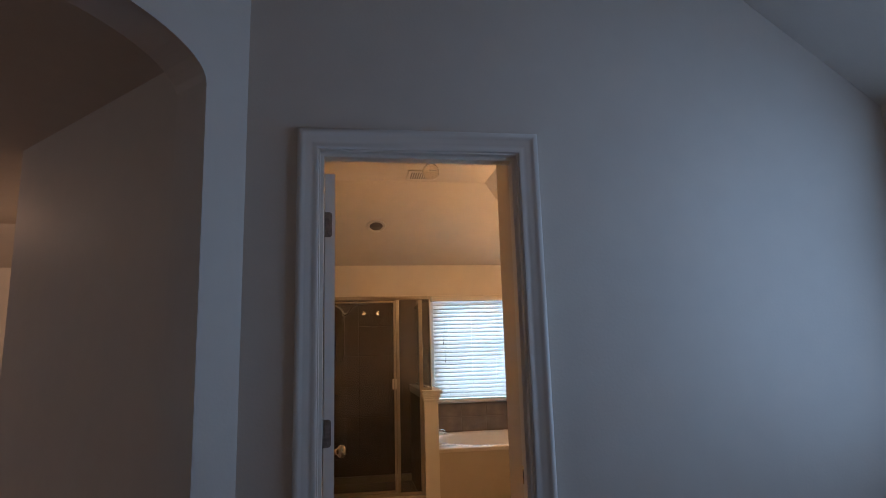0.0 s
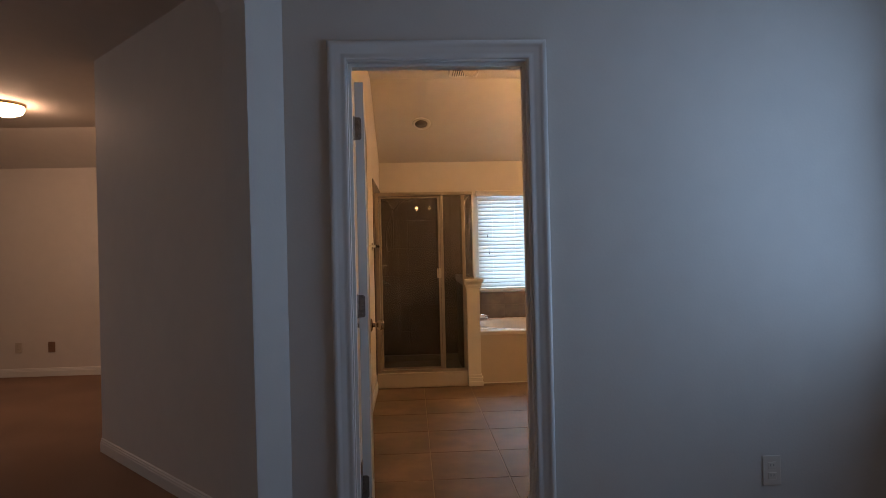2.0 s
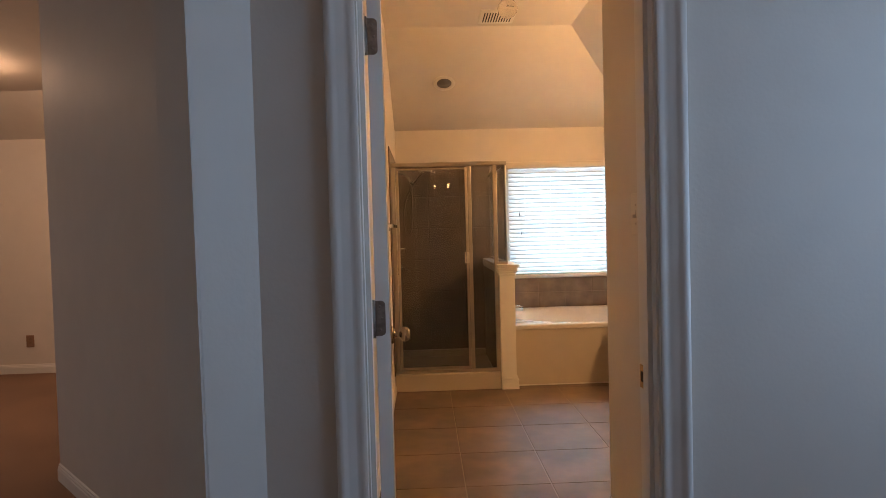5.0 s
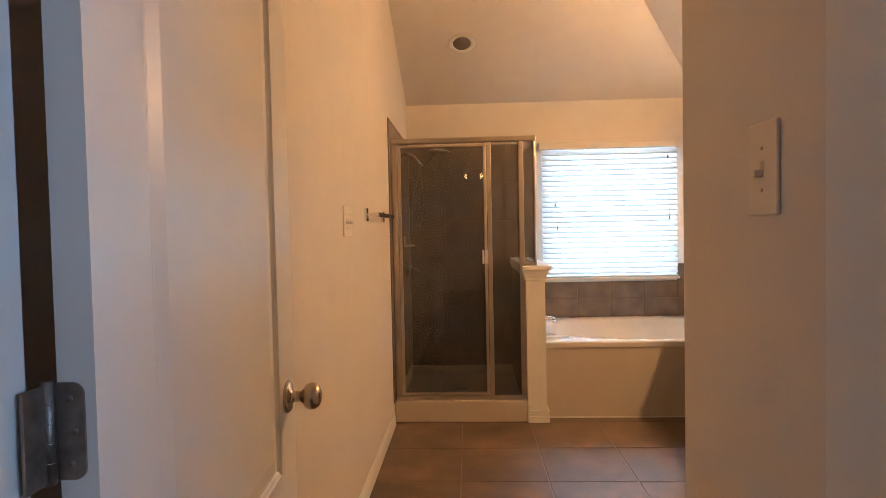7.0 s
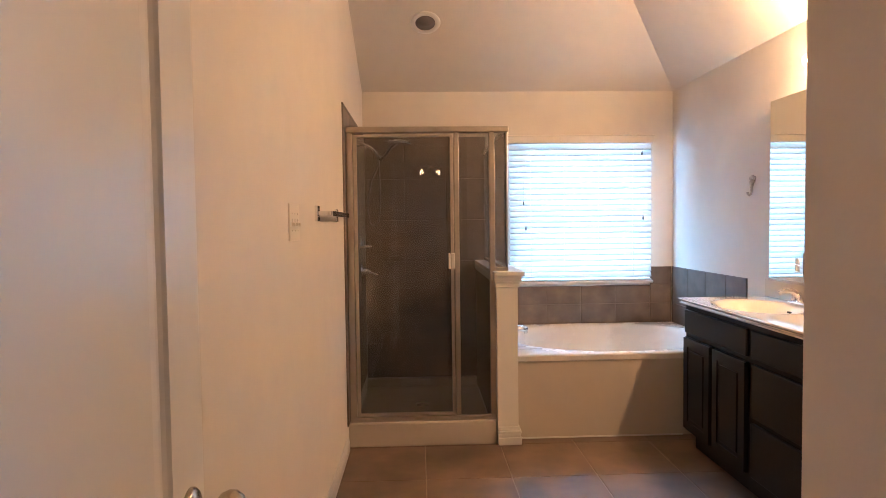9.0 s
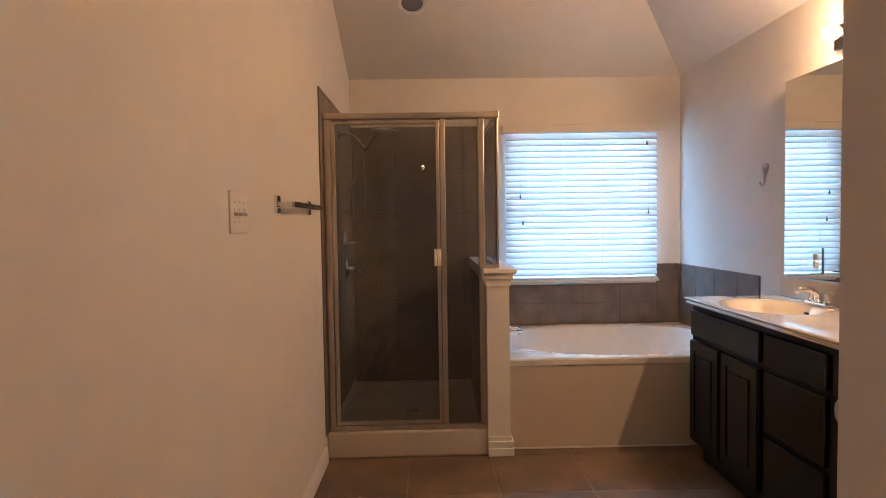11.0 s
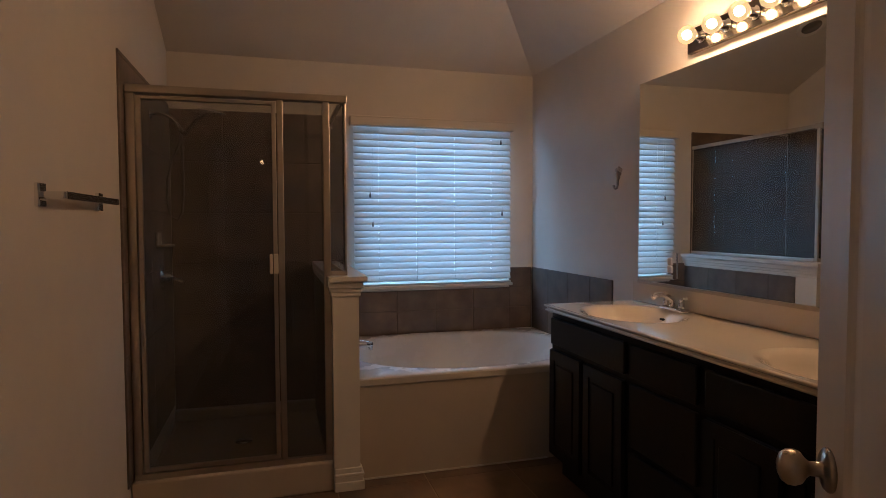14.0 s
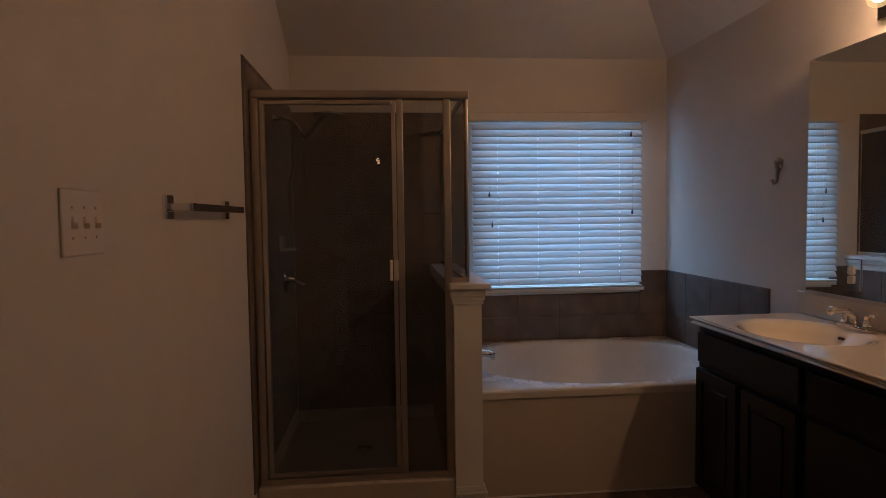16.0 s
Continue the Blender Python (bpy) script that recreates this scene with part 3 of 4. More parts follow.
soap = thing("soap_dish", "white ceramic soap dish on the tiled shower wall", "soap dish")
bm = bmesh.new()
bev_box(bm, XL + 0.011, 6.42, 1.185, XL + 0.026, 6.52, 1.275, 0.007, 3)
bev_box(bm, XL + 0.018, 6.40, 1.19, XL + 0.095, 6.53, 1.204, 0.008, 3)
part("dish", bm, TUB, soap)

# ---------------------------------------------------------------- tub
tub = thing("bathtub", "cream oval soaking tub with a flat skirt", "bathtub")
TZ, TX0, TX1, TY0, TY1 = 0.53, 0.864, XR - 0.004, 5.83, YB - 0.014


def tub_shell():
    bm = bmesh.new()
    n = 72
    cx, cy = (TX0 + TX1) / 2, (TY0 + TY1) / 2 + 0.01
    hx, hy = (TX1 - TX0) / 2, (TY1 - TY0) / 2
    def rect(a):
        c, s = math.cos(a), math.sin(a)
        k = min(hx / max(abs(c), 1e-6), hy / max(abs(s), 1e-6))
        return c * k, s * k
    rings = []
    out = []
    for i in range(n):
        x, y = rect(2 * math.pi * i / n)
        out.append((x, y))
    for corner in ((-hx, -hy), (hx, -hy), (hx, hy), (-hx, hy)):
        k = min(range(n), key=lambda i: (out[i][0] - corner[0]) ** 2 + (out[i][1] - corner[1]) ** 2)
        out[k] = corner
    def ring(f):
        rings.append([bm.verts.new(f(i)) for i in range(n)])
    def sup(a, rx, ry, e=2.15):
        c, s = math.cos(a), math.sin(a)
        return math.copysign(abs(c) ** (2 / e), c) * rx, math.copysign(abs(s) ** (2 / e), s) * ry
    ang = [math.atan2(out[i][1] / hy, out[i][0] / hx) for i in range(n)]
    ring(lambda i: (cx + out[i][0], cy - 0.01 + out[i][1], TZ - 0.013))
    ring(lambda i: (cx + out[i][0], cy - 0.01 + out[i][1], TZ - 0.005))
    ring(lambda i: (cx + out[i][0] * 0.995, cy - 0.01 + out[i][1] * 0.992, TZ))
    for rx, ry, z in ((0.712, 0.530, TZ + 0.003), (0.704, 0.523, TZ + 0.001), (0.694, 0.512, TZ - 0.008), (0.682, 0.498, TZ - 0.028), (0.63, 0.45, TZ - 0.12), (0.55, 0.37, TZ - 0.28), (0.50, 0.31, TZ - 0.37), (0.44, 0.25, TZ - 0.40), (0.2, 0.1, TZ - 0.405)):
        ring(lambda i, rx=rx, ry=ry, z=z: (cx + sup(ang[i], rx, ry)[0], cy + sup(ang[i], rx, ry)[1], z))
    for a, b in zip(rings, rings[1:]):
        for i in range(n):
            bm.faces.new((a[i], a[(i + 1) % n], b[(i + 1) % n], b[i])).smooth = True
    bm.faces.new(rings[-1]).smooth = True
    return bm


part("basin", tub_shell(), TUB, tub)
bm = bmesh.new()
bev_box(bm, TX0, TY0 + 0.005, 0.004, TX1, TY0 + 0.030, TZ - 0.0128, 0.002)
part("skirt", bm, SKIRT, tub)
bm = bmesh.new()
bev_box(bm, TX0, TY0 - 0.002, TZ - 0.040, TX1, TY0 + 0.0048, TZ - 0.006, 0.003, 3)
part("rim_lip", bm, TUB, tub)
bm = bmesh.new()
bev_box(bm, TX0, TY0 - 0.001, 0.004, 1.92, TY0 + 0.0049, 0.014, 0.002)
part("caulk_strip", bm, TRIM, tub)

ts = thing("tub_filler", "chrome tub spout on the half wall", "tub spout")
bm = bmesh.new()
tube(bm, [(0.862, 6.12, 0.648), (0.90, 6.12, 0.65), (0.95, 6.12, 0.647), (0.985, 6.12, 0.637)], [0.024, 0.021, 0.019, 0.018], 14)
tube(bm, [(0.975, 6.12, 0.64), (0.977, 6.12, 0.615)], 0.012, 12)
part("spout", bm, CHROME, ts)

# ---------------------------------------------------------------- window and blind
win = thing("window_1", "white framed window behind a closed blind", "window", kind="structure")
bm = bmesh.new()
for b in ((1.03, 7.05, 0.895, 1.07, 7.10, 1.985), (2.105, 7.05, 0.895, 2.145, 7.10, 1.985), (1.07, 7.05, 0.895, 2.105, 7.10, 0.935), (1.07, 7.05, 1.945, 2.105, 7.10, 1.985), (1.07, 7.055, 1.42, 2.105, 7.095, 1.46)):
    bev_box(bm, *b, 0.003)
part("window_frame", bm, TRIM, win)
pane(1.069, 7.07, 0.934, 2.106, 7.075, 1.421, "pane", win, PANE)
pane(1.069, 7.08, 1.459, 2.106, 7.085, 1.946, "pane", win, PANE)
bm = bmesh.new()
bev_box(bm, 1.0, YB - 0.055, 0.856, 2.165, YB + 0.07, 0.878, 0.004)
bev_box(bm, 1.012, YB - 0.018, 0.838, 2.153, YB - 0.001, 0.8559, 0.003)
part("window_sill", bm, TRIM, win)

blind = thing("window_blind", "white two-inch slat blind closed over the bathroom window", "blind")
bm = bmesh.new()
bev_box(bm, 0.975, YB - 0.080, 1.985, 2.165, YB - 0.068, 2.045, 0.003)
bev_box(bm, 0.975, YB - 0.0679, 1.985, 0.985, YB - 0.002, 2.045, 0.002)
bev_box(bm, 2.155, YB - 0.0679, 1.985, 2.165, YB - 0.002, 2.045, 0.002)
bev_box(bm, 0.972, YB - 0.084, 2.040, 2.168, YB - 0.066, 2.05, 0.003)
part("valance", bm, PAINT, blind)
# hidden box added behind the valance to block lamp light leaking upward
bm = bmesh.new()
bev_box(bm, 0.9855, YB - 0.0675, 1.984, 2.1545, YB - 0.001, 2.036, 0.002)
part("headrail", bm, TRIM, blind)
slat_me = None
CORDS = (1.17, 1.44, 1.72, 2.0)
NS, BX0, BX1, BY = 24, 0.998, 2.150, YB - 0.035
for i in range(NS):
    if slat_me is None:
        bm = bmesh.new()
        ys = (-0.0285, -0.018, -0.007, 0.0, 0.007, 0.018, 0.0285)
        pts = [(y, 0.0024 * (1 - (y / 0.0285) ** 2)) for y in ys]
        xs = [BX0] + [v for c in CORDS for v in (c - 0.0015, c + 0.0015)] + [BX1]
        top = [[bm.verts.new((x, y, z + 0.0013)) for y, z in pts] for x in xs]
        low = [[bm.verts.new((x, y, z - 0.0032)) for y, z in (pts[0], pts[-1])] for x in xs]
        for c in range(len(xs) - 1):
            for k in range(6):
                if c % 2 and k == 3:
                    continue
                bm.faces.new((top[c][k], top[c][k + 1], top[c + 1][k + 1], top[c + 1][k])).smooth = True
            for k, e in ((0, 0), (6, 1)):
                bm.faces.new((top[c][k], top[c + 1][k], low[c + 1][e], low[c][e]))
        slat_me = finish(bm, "slat", SLAT)
    o = new("slat", slat_me)
    o.parent = blind
    o.location = (0, BY, 1.972 - 0.0445 * i - 0.014)
    o.rotation_euler = (radians(60), 0, 0)
bm = bmesh.new()
bev_box(bm, BX0, BY - 0.022, 0.8785, BX1, BY + 0.022, 0.8945, 0.004)
part("bottom_rail", bm, SLAT, blind)
for x in CORDS:
    bm = bmesh.new()
    tube(bm, [(x, BY - 0.020, 0.90), (x, BY - 0.020, 1.985)], 0.0008, 6)
    part("ladder_cord", bm, SLAT, blind)
for x, z in ((1.107, 1.51), (1.125, 1.31), (2.065, 1.90), (2.075, 1.385)):
    bm = bmesh.new()
    tube(bm, [(x, BY - 0.034, z + 0.01), (x, BY - 0.034, 1.985)], 0.0008, 6)
    cd = part("pull_cord", bm, SLAT, blind)
    bm = bmesh.new()
    lathe(bm, [(0, 0.022), (0.003, 0.02), (0.007, 0.0), (0.006, -0.014), (0, -0.016)], 10, Matrix.Translation((x, BY - 0.034, z)))
    part("tassel", bm, LENS, cd, "dark cord tassel")

# ---------------------------------------------------------------- vanity
VX, VY0, VY1, VZ = 1.842, 3.80, 5.62, 0.865
kick = thing("toe_kick", "dark recessed toe kick under the vanity", "toe kick", boxes((VX + 0.06, VY0 + 0.01, 0.004, XR - 0.003, VY1 - 0.002, 0.1145)), WOOD)
van = thing("vanity_cabinet", "espresso-stained wooden double vanity with doors and drawers", "vanity")
bm = bmesh.new()
add_box(bm, VX, VY0, 0.115, VX + 0.02, VY1, VZ)
add_box(bm, VX + 0.02, VY0, 0.115, XR - 0.003, VY0 + 0.018, VZ)
add_box(bm, VX + 0.02, VY1 - 0.018, 0.115, XR - 0.003, VY1, VZ)
add_box(bm, VX + 0.02, VY0 + 0.018, 0.115, XR - 0.003, VY1 - 0.018, 0.133)
part("body", bm, WOOD, van)


def cab_front(name, y0, y1, z0, z1, raised):
    b = bmesh.new()
    t = 0.019
    bev_box(b, VX - t, y0, z0, VX - 0.0005, y1, z1, 0.005, 2)
    if raised:
        rings = []
        for inset, dep in ((0.052, 0.0004), (0.058, 0.007), (0.066, 0.007), (0.088, 0.0005)):
            x = VX - t - 0.001 + dep
            rings.append([b.verts.new(v) for v in ((x, y0 + inset, z0 + inset), (x, y1 - inset, z0 + inset), (x, y1 - inset, z1 - inset), (x, y0 + inset, z1 - inset))])
        # frame of the door, proud round the panel
        for a0, a1, c0, c1 in ((y0 + 0.003, y0 + 0.052, z0 + 0.003, z1 - 0.003), (y1 - 0.052, y1 - 0.003, z0 + 0.003, z1 - 0.003), (y0 + 0.052, y1 - 0.052, z0 + 0.003, z0 + 0.052), (y0 + 0.052, y1 - 0.052, z1 - 0.052, z1 - 0.003)):
            add_box(b, VX - t - 0.006, a0, c0, VX - t + 0.001, a1, c1)
        bev_box(b, VX - t - 0.006, y0 + 0.07, z0 + 0.07, VX - t + 0.001, y1 - 0.07, z1 - 0.07, 0.0055, 2)
    return part(name, b, WOOD, van)


for base in (4.93, 3.80):
    cab_front("false_front", base + 0.015, base + 0.675, 0.70, 0.835, False)
    cab_front("door", base + 0.015, base + 0.335, 0.135, 0.675, True)
    cab_front("door", base + 0.365, base + 0.675, 0.135, 0.675, True)
cab_front("drawer", 4.515, 4.905, 0.70, 0.835, False)
cab_front("drawer", 4.515, 4.905, 0.42, 0.675, False)
cab_front("drawer", 4.515, 4.905, 0.135, 0.395, False)

SINKS = ((5.24, 2.055), (4.15, 2.055))


def counter_mesh():
    """A countertop with two oval bowls sunk in it."""
    bm = bmesh.new()
    x0, x1, y0, y1, z0, z1 = VX - 0.03, XR - 0.003, VY0 - 0.01, VY1 + 0.015, VZ, VZ + 0.035
    n = 48
    mid = (SINKS[0][0] + SINKS[1][0]) / 2
    for cy, lo, hi in ((SINKS[1][0], y0, mid), (SINKS[0][0], mid, y1)):
        cx = SINKS[0][1]
        def rect(a):
            c, s = math.cos(a), math.sin(a)
            kx = (x1 - cx) / c if c > 1e-9 else ((x0 - cx) / c if c < -1e-9 else 1e9)
            ky = (hi - cy) / s if s > 1e-9 else ((lo - cy) / s if s < -1e-9 else 1e9)
            k = min(kx, ky)
            return cx + c * k, cy + s * k
        outer = [rect(2 * math.pi * (i + 0.5) / n) for i in range(n)]
        for corner in ((x0, lo), (x1, lo), (x1, hi), (x0, hi)):
            k = min(range(n), key=lambda i: (outer[i][0] - corner[0]) ** 2 + (outer[i][1] - corner[1]) ** 2)
            outer[k] = corner
        rings = [[bm.verts.new((*o, z1)) for o in outer]]
        for rx, ry, z in ((0.226, 0.286, z1 + 0.0), (0.218, 0.278, z1 - 0.0008), (0.209, 0.268, z1 - 0.003), (0.198, 0.256, z1 - 0.008), (0.187, 0.244, z1 - 0.017), (0.168, 0.223, z1 - 0.045), (0.135, 0.18, z1 - 0.10), (0.08, 0.10, z1 - 0.13), (0.03, 0.03, z1 - 0.135)):
            rings.append([bm.verts.new((cx + rx * math.cos(2 * math.pi * (i + 0.5) / n), cy + ry * math.sin(2 * math.pi * (i + 0.5) / n), z)) for i in range(n)])
        for a, b in zip(rings, rings[1:]):
            for i in range(n):
                bm.faces.new((a[i], a[(i + 1) % n], b[(i + 1) % n], b[i])).smooth = a is not rings[0]
        bm.faces.new(rings[-1])
    bmesh.ops.remove_doubles(bm, verts=bm.verts[:], dist=1e-4)
    return bm


def counter_edge():
    """The moulded edge: a rounded lip, a cove and a lower bead, along the front and round both ends."""
    bm = bmesh.new()
    x0, x1, y0, y1, z0, z1 = VX - 0.03, XR - 0.003, VY0 - 0.01, VY1 + 0.015, VZ, VZ + 0.035
    prof = ((-0.004, z1), (0.004, z1 - 0.0005), (0.0075, z1 - 0.003), (0.0085, z1 - 0.007), (0.007, z1 - 0.011), (0.002, z1 - 0.013), (-0.003, z1 - 0.016), (-0.004, z1 - 0.020), (-0.001, z1 - 0.023), (0.003, z1 - 0.025), (0.004, z1 - 0.029), (0.002, z1 - 0.033), (-0.004, z0 + 0.0005))
    cols = []
    for o, z in prof:
        cols.append([bm.verts.new(c) for c in ((x1, y0 - o, z), (x0 - o, y0 - o, z), (x0 - o, y1 + o, z), (x1, y1 + o, z))])
    for a, b in zip(cols, cols[1:]):
        for i in range(3):
            bm.faces.new((a[i], a[i + 1], b[i + 1], b[i])).smooth = True
    return bm


cs = thing("countertop", "glossy cream cultured-marble countertop with two oval sinks", "countertop")
part("top", counter_mesh(), MARBLE, cs)
part("edge", counter_edge(), MARBLE, cs)
bm = bmesh.new()
bev_box(bm, XR - 0.022, VY0 - 0.01, VZ + 0.0355, XR - 0.003, VY1 + 0.015, 1.005, 0.004)
part("backsplash", bm, MARBLE, cs)
for cy, cx in SINKS:
    bm = bmesh.new()
    lathe(bm, [(0, 0), (0.026, 0), (0.022, 0.004), (0, 0.005)], 20, Matrix.Translation((cx, cy, VZ + 0.035 - 0.135)))
    part("drain", bm, CHROME, cs)
    bm = bmesh.new()
    bev_box(bm, cx + 0.158, cy - 0.012, VZ - 0.008, cx + 0.172, cy + 0.012, VZ + 0.002, 0.003, 2, )
    part("overflow", bm, DARK, cs)


def faucet(cy):
    ob = thing("faucet", "chrome two-handle centerset faucet on the countertop", "faucet", group="faucets on the vanity")
    x, z = 2.275, VZ + 0.035
    b = bmesh.new()
    bev_box(b, x - 0.025, cy - 0.08, z, x + 0.025, cy + 0.08, z + 0.018, 0.008, 3)
    part("base", b, CHROME, ob)
    b = bmesh.new()
    tube(b, [(x, cy, z + 0.015), (x - 0.012, cy, z + 0.055), (x - 0.05, cy, z + 0.078), (x - 0.095, cy, z + 0.080), (x - 0.115, cy, z + 0.065)], [0.020, 0.017, 0.014, 0.013, 0.012], 14)
    part("spout", b, CHROME, ob)
    for s in (-1, 1):
        b = bmesh.new()
        lathe(b, [(0, 0), (0.019, 0), (0.015, 0.018), (0.012, 0.034), (0.014, 0.042), (0, 0.048)], 18, Matrix.Translation((x, cy + s * 0.055, z + 0.016)))
        tube(b, [(x, cy + s * 0.055, z + 0.055), (x - 0.012, cy + s * 0.085, z + 0.068), (x - 0.02, cy + s * 0.115, z + 0.072)], [0.008, 0.006, 0.007], 10)
        part("handle", b, CHROME, ob)


for cy, cx in SINKS:
    faucet(cy - 0.01)

mir = thing("mirror", "large frameless wall mirror above the vanity", "mirror")
MX = XR - 0.062                          # face of the mirror, on its backing board
bm = bmesh.new()
bev_box(bm, MX + 0.006, 3.83, 1.024, XR - 0.001, 5.522, 2.022, 0.002, 1)
part("backing_board", bm, TRIM, mir)
bm = bmesh.new()
bev_box(bm, MX, 3.82, 1.021, MX + 0.0059, 5.53, 2.026, 0.0015, 1)
part("mirror_glass", bm, MIRROR, mir)
bm = bmesh.new()
bev_box(bm, MX - 0.003, 3.82, 1.0055, XR - 0.001, 5.53, 1.0208, 0.001, 1)
part("bottom_channel", bm, ALU, mir)

mo = thing("mirror_outlet", "mirrored outlet cover with a white outlet set in the mirror", "outlet")
bm = bmesh.new()
bev_box(bm, MX - 0.006, 5.220, 1.05, MX - 0.0005, 5.305, 1.175, 0.001, 1)
part("cover", bm, MIRROR, mo)
bm = bmesh.new()
for z in (1.093, 1.130):
    bev_box(bm, MX - 0.009, 5.248, z - 0.0165, MX - 0.0055, 5.278, z + 0.0165, 0.006, 3)
part("socket", bm, TRIM, mo, "white duplex outlet face")

# light bar
lb = thing("vanity_light_bar", "dark chrome light bar with six globe bulbs above the mirror", "wall light")
bm = bmesh.new()
bev_box(bm, XR - 0.03, 4.275, 2.090, XR - 0.003, 5.212, 2.200, 0.004)
part("backplate", bm, mat("dark_chrome", (0.30, 0.26, 0.22), 0.12, 1.0), lb)
for k in range(6):
    y = 5.117 - 0.1535 * k
    M = Matrix.Translation((XR - 0.03, y, 2.146)) @ Matrix.Rotation(radians(-90), 4, "Y")
    bm = bmesh.new()
    lathe(bm, [(0, 0), (0.03, 0), (0.028, 0.006), (0.020, 0.010), (0.018, 0.032), (0, 0.032)], 20, M)
    part("socket", bm, CHROME, lb)
    bm = bmesh.new()
    lathe(bm, [(0.0, 0.030), (0.014, 0.031), (0.018, 0.040), (0.029, 0.049), (0.037, 0.063), (0.040, 0.077), (0.036, 0.094), (0.024, 0.108), (0.0, 0.115)], 24, M)
    gb = part("bulb", bm, BULB_GLASS, lb, "clear globe bulb, lit")
    gb.visible_shadow = False
    bm = bmesh.new()
    lathe(bm, [(0.0, 0.056), (0.010, 0.060), (0.0175, 0.069), (0.0190, 0.077), (0.0175, 0.085), (0.010, 0.094), (0.0, 0.098)], 16, M)
    part("filament", bm, BULB, gb, "glowing warm filament")

hk = thing("robe_hook", "ornate nickel robe hook on the wall", "hook")
bm = bmesh.new()
for y, z, k in ((5.81, 1.618, 1.3), (5.791, 1.612, 1.05), (5.829, 1.612, 1.05), (5.80, 1.592, 0.95), (5.82, 1.592, 0.95), (5.81, 1.572, 0.9)):
    lathe(bm, [(0, 0), (0.012 * k, 0), (0.012 * k, 0.005), (0.009 * k, 0.010), (0, 0.013)], 14, Matrix.Translation((XR, y, z)) @ Matrix.Rotation(radians(-90), 4, "Y"))
part("rose", bm, HOOK, hk)
bm = bmesh.new()
tube(bm, [(XR - 0.006, 5.81, 1.608), (XR - 0.014, 5.808, 1.59), (XR - 0.010, 5.812, 1.56), (XR - 0.010, 5.81, 1.53), (XR - 0.014, 5.81, 1.512), (XR - 0.024, 5.81, 1.506), (XR - 0.033, 5.81, 1.514), (XR - 0.034, 5.81, 1.527)], [0.009, 0.011, 0.008, 0.0065, 0.006, 0.006, 0.006, 0.009], 12)
part("hook", bm, HOOK, hk)


# ---------------------------------------------------------------- wall fittings
def plate(name, label, m, w, h, toggles=0, outlet=False, material=PLATE):
    """A cover plate in the local xz plane, facing -y."""
    ob = thing(name, label, "switch" if toggles else "outlet")
    b = bmesh.new()
    bev_box(b, -w / 2, -0.006, -h / 2, w / 2, 0.0, h / 2, 0.003, 2)
    part("cover_plate", b, material, ob)
    for k in range(toggles):
        x = (k - (toggles - 1) / 2) * 0.046
        b = bmesh.new()
        bev_box(b, x - 0.005, -0.0068, -0.012, x + 0.005, -0.0055, 0.012, 0.0004, 1)
        tg = part("slot", b, TSLOT, ob)
        b = bmesh.new()
        bev_box(b, x - 0.0042, -0.018, -0.012, x + 0.0042, -0.0065, -0.001, 0.0015, 2)
        part("toggle", b, material, ob)
        for z in (-0.030, 0.030):
            b = bmesh.new()
            lathe(b, [(0, 0), (0.0032, 0), (0.0026, 0.0014), (0, 0.0016)], 10, Matrix.Translation((x, -0.006, z)) @ Matrix.Rotation(radians(90), 4, "X"))
            part("screw", b, TSLOT, ob)
    if outlet:
        for z in (-0.02, 0.02):
            b = bmesh.new()
            bev_box(b, -0.017, -0.008, z - 0.014, 0.017, -0.0055, z + 0.014, 0.002, 2)
            part("socket_face", b, material, ob)
            for x in (-0.006, 0.006):
                b = boxes((x - 0.001, -0.0084, z - 0.002, x + 0.001, -0.0078, z + 0.006))
                part("slot", b, DARK, ob)
    ob.matrix_world = m
    return ob


plate("triple_switch", "cream three-toggle switch plate on the bathroom wall", pose(XL, 4.32, 1.362, 0, 0, 90), 0.165, 0.132, 3)
plate("light_switch", "cream single-toggle switch plate on the entry wall", pose(XE, 2.64, 1.395, 0, 0, -90), 0.085, 0.135, 1)
plate("wall_outlet", "white duplex outlet low on the bedroom wall", pose(1.581, YD0, 0.468, 0, 0, 0), 0.073, 0.117, 0, True)
plate("sitting_outlet", "brown outlet plate low on the sitting room wall", pose(-3.99, 7.0, 0.335, 0, 0, 0), 0.080, 0.122, 0, True, mat("brown_plate", (0.27, 0.15, 0.085), 0.45))
plate("sitting_outlet", "beige outlet low on the sitting room wall", pose(-4.36, 7.0, 0.335, 0, 0, 0), 0.073, 0.117, 0, True, mat("beige_plate", (0.55, 0.46, 0.37), 0.4))
plate("bath_outlet", "cream outlet cover low on the bathroom wall", pose(XL, 3.58, 0.42, 0, 0, 90), 0.073, 0.117, 0, True)

tb = thing("towel_bar", "square chrome towel bar on the bathroom wall", "towel bar")
for y in (4.775, 5.36):
    bm = bmesh.new()
    bev_box(bm, XL, y - 0.028, 1.368, XL + 0.014, y + 0.028, 1.436, 0.004)
    bev_box(bm, XL + 0.010, y - 0.010, 1.392, XL + 0.07, y + 0.010, 1.412, 0.003)
    part("post", bm, CHROME, tb)
bm = bmesh.new()
bev_box(bm, XL + 0.056, 4.775, 1.390, XL + 0.074, 5.36, 1.413, 0.002)
part("rod", bm, CHROME, tb)

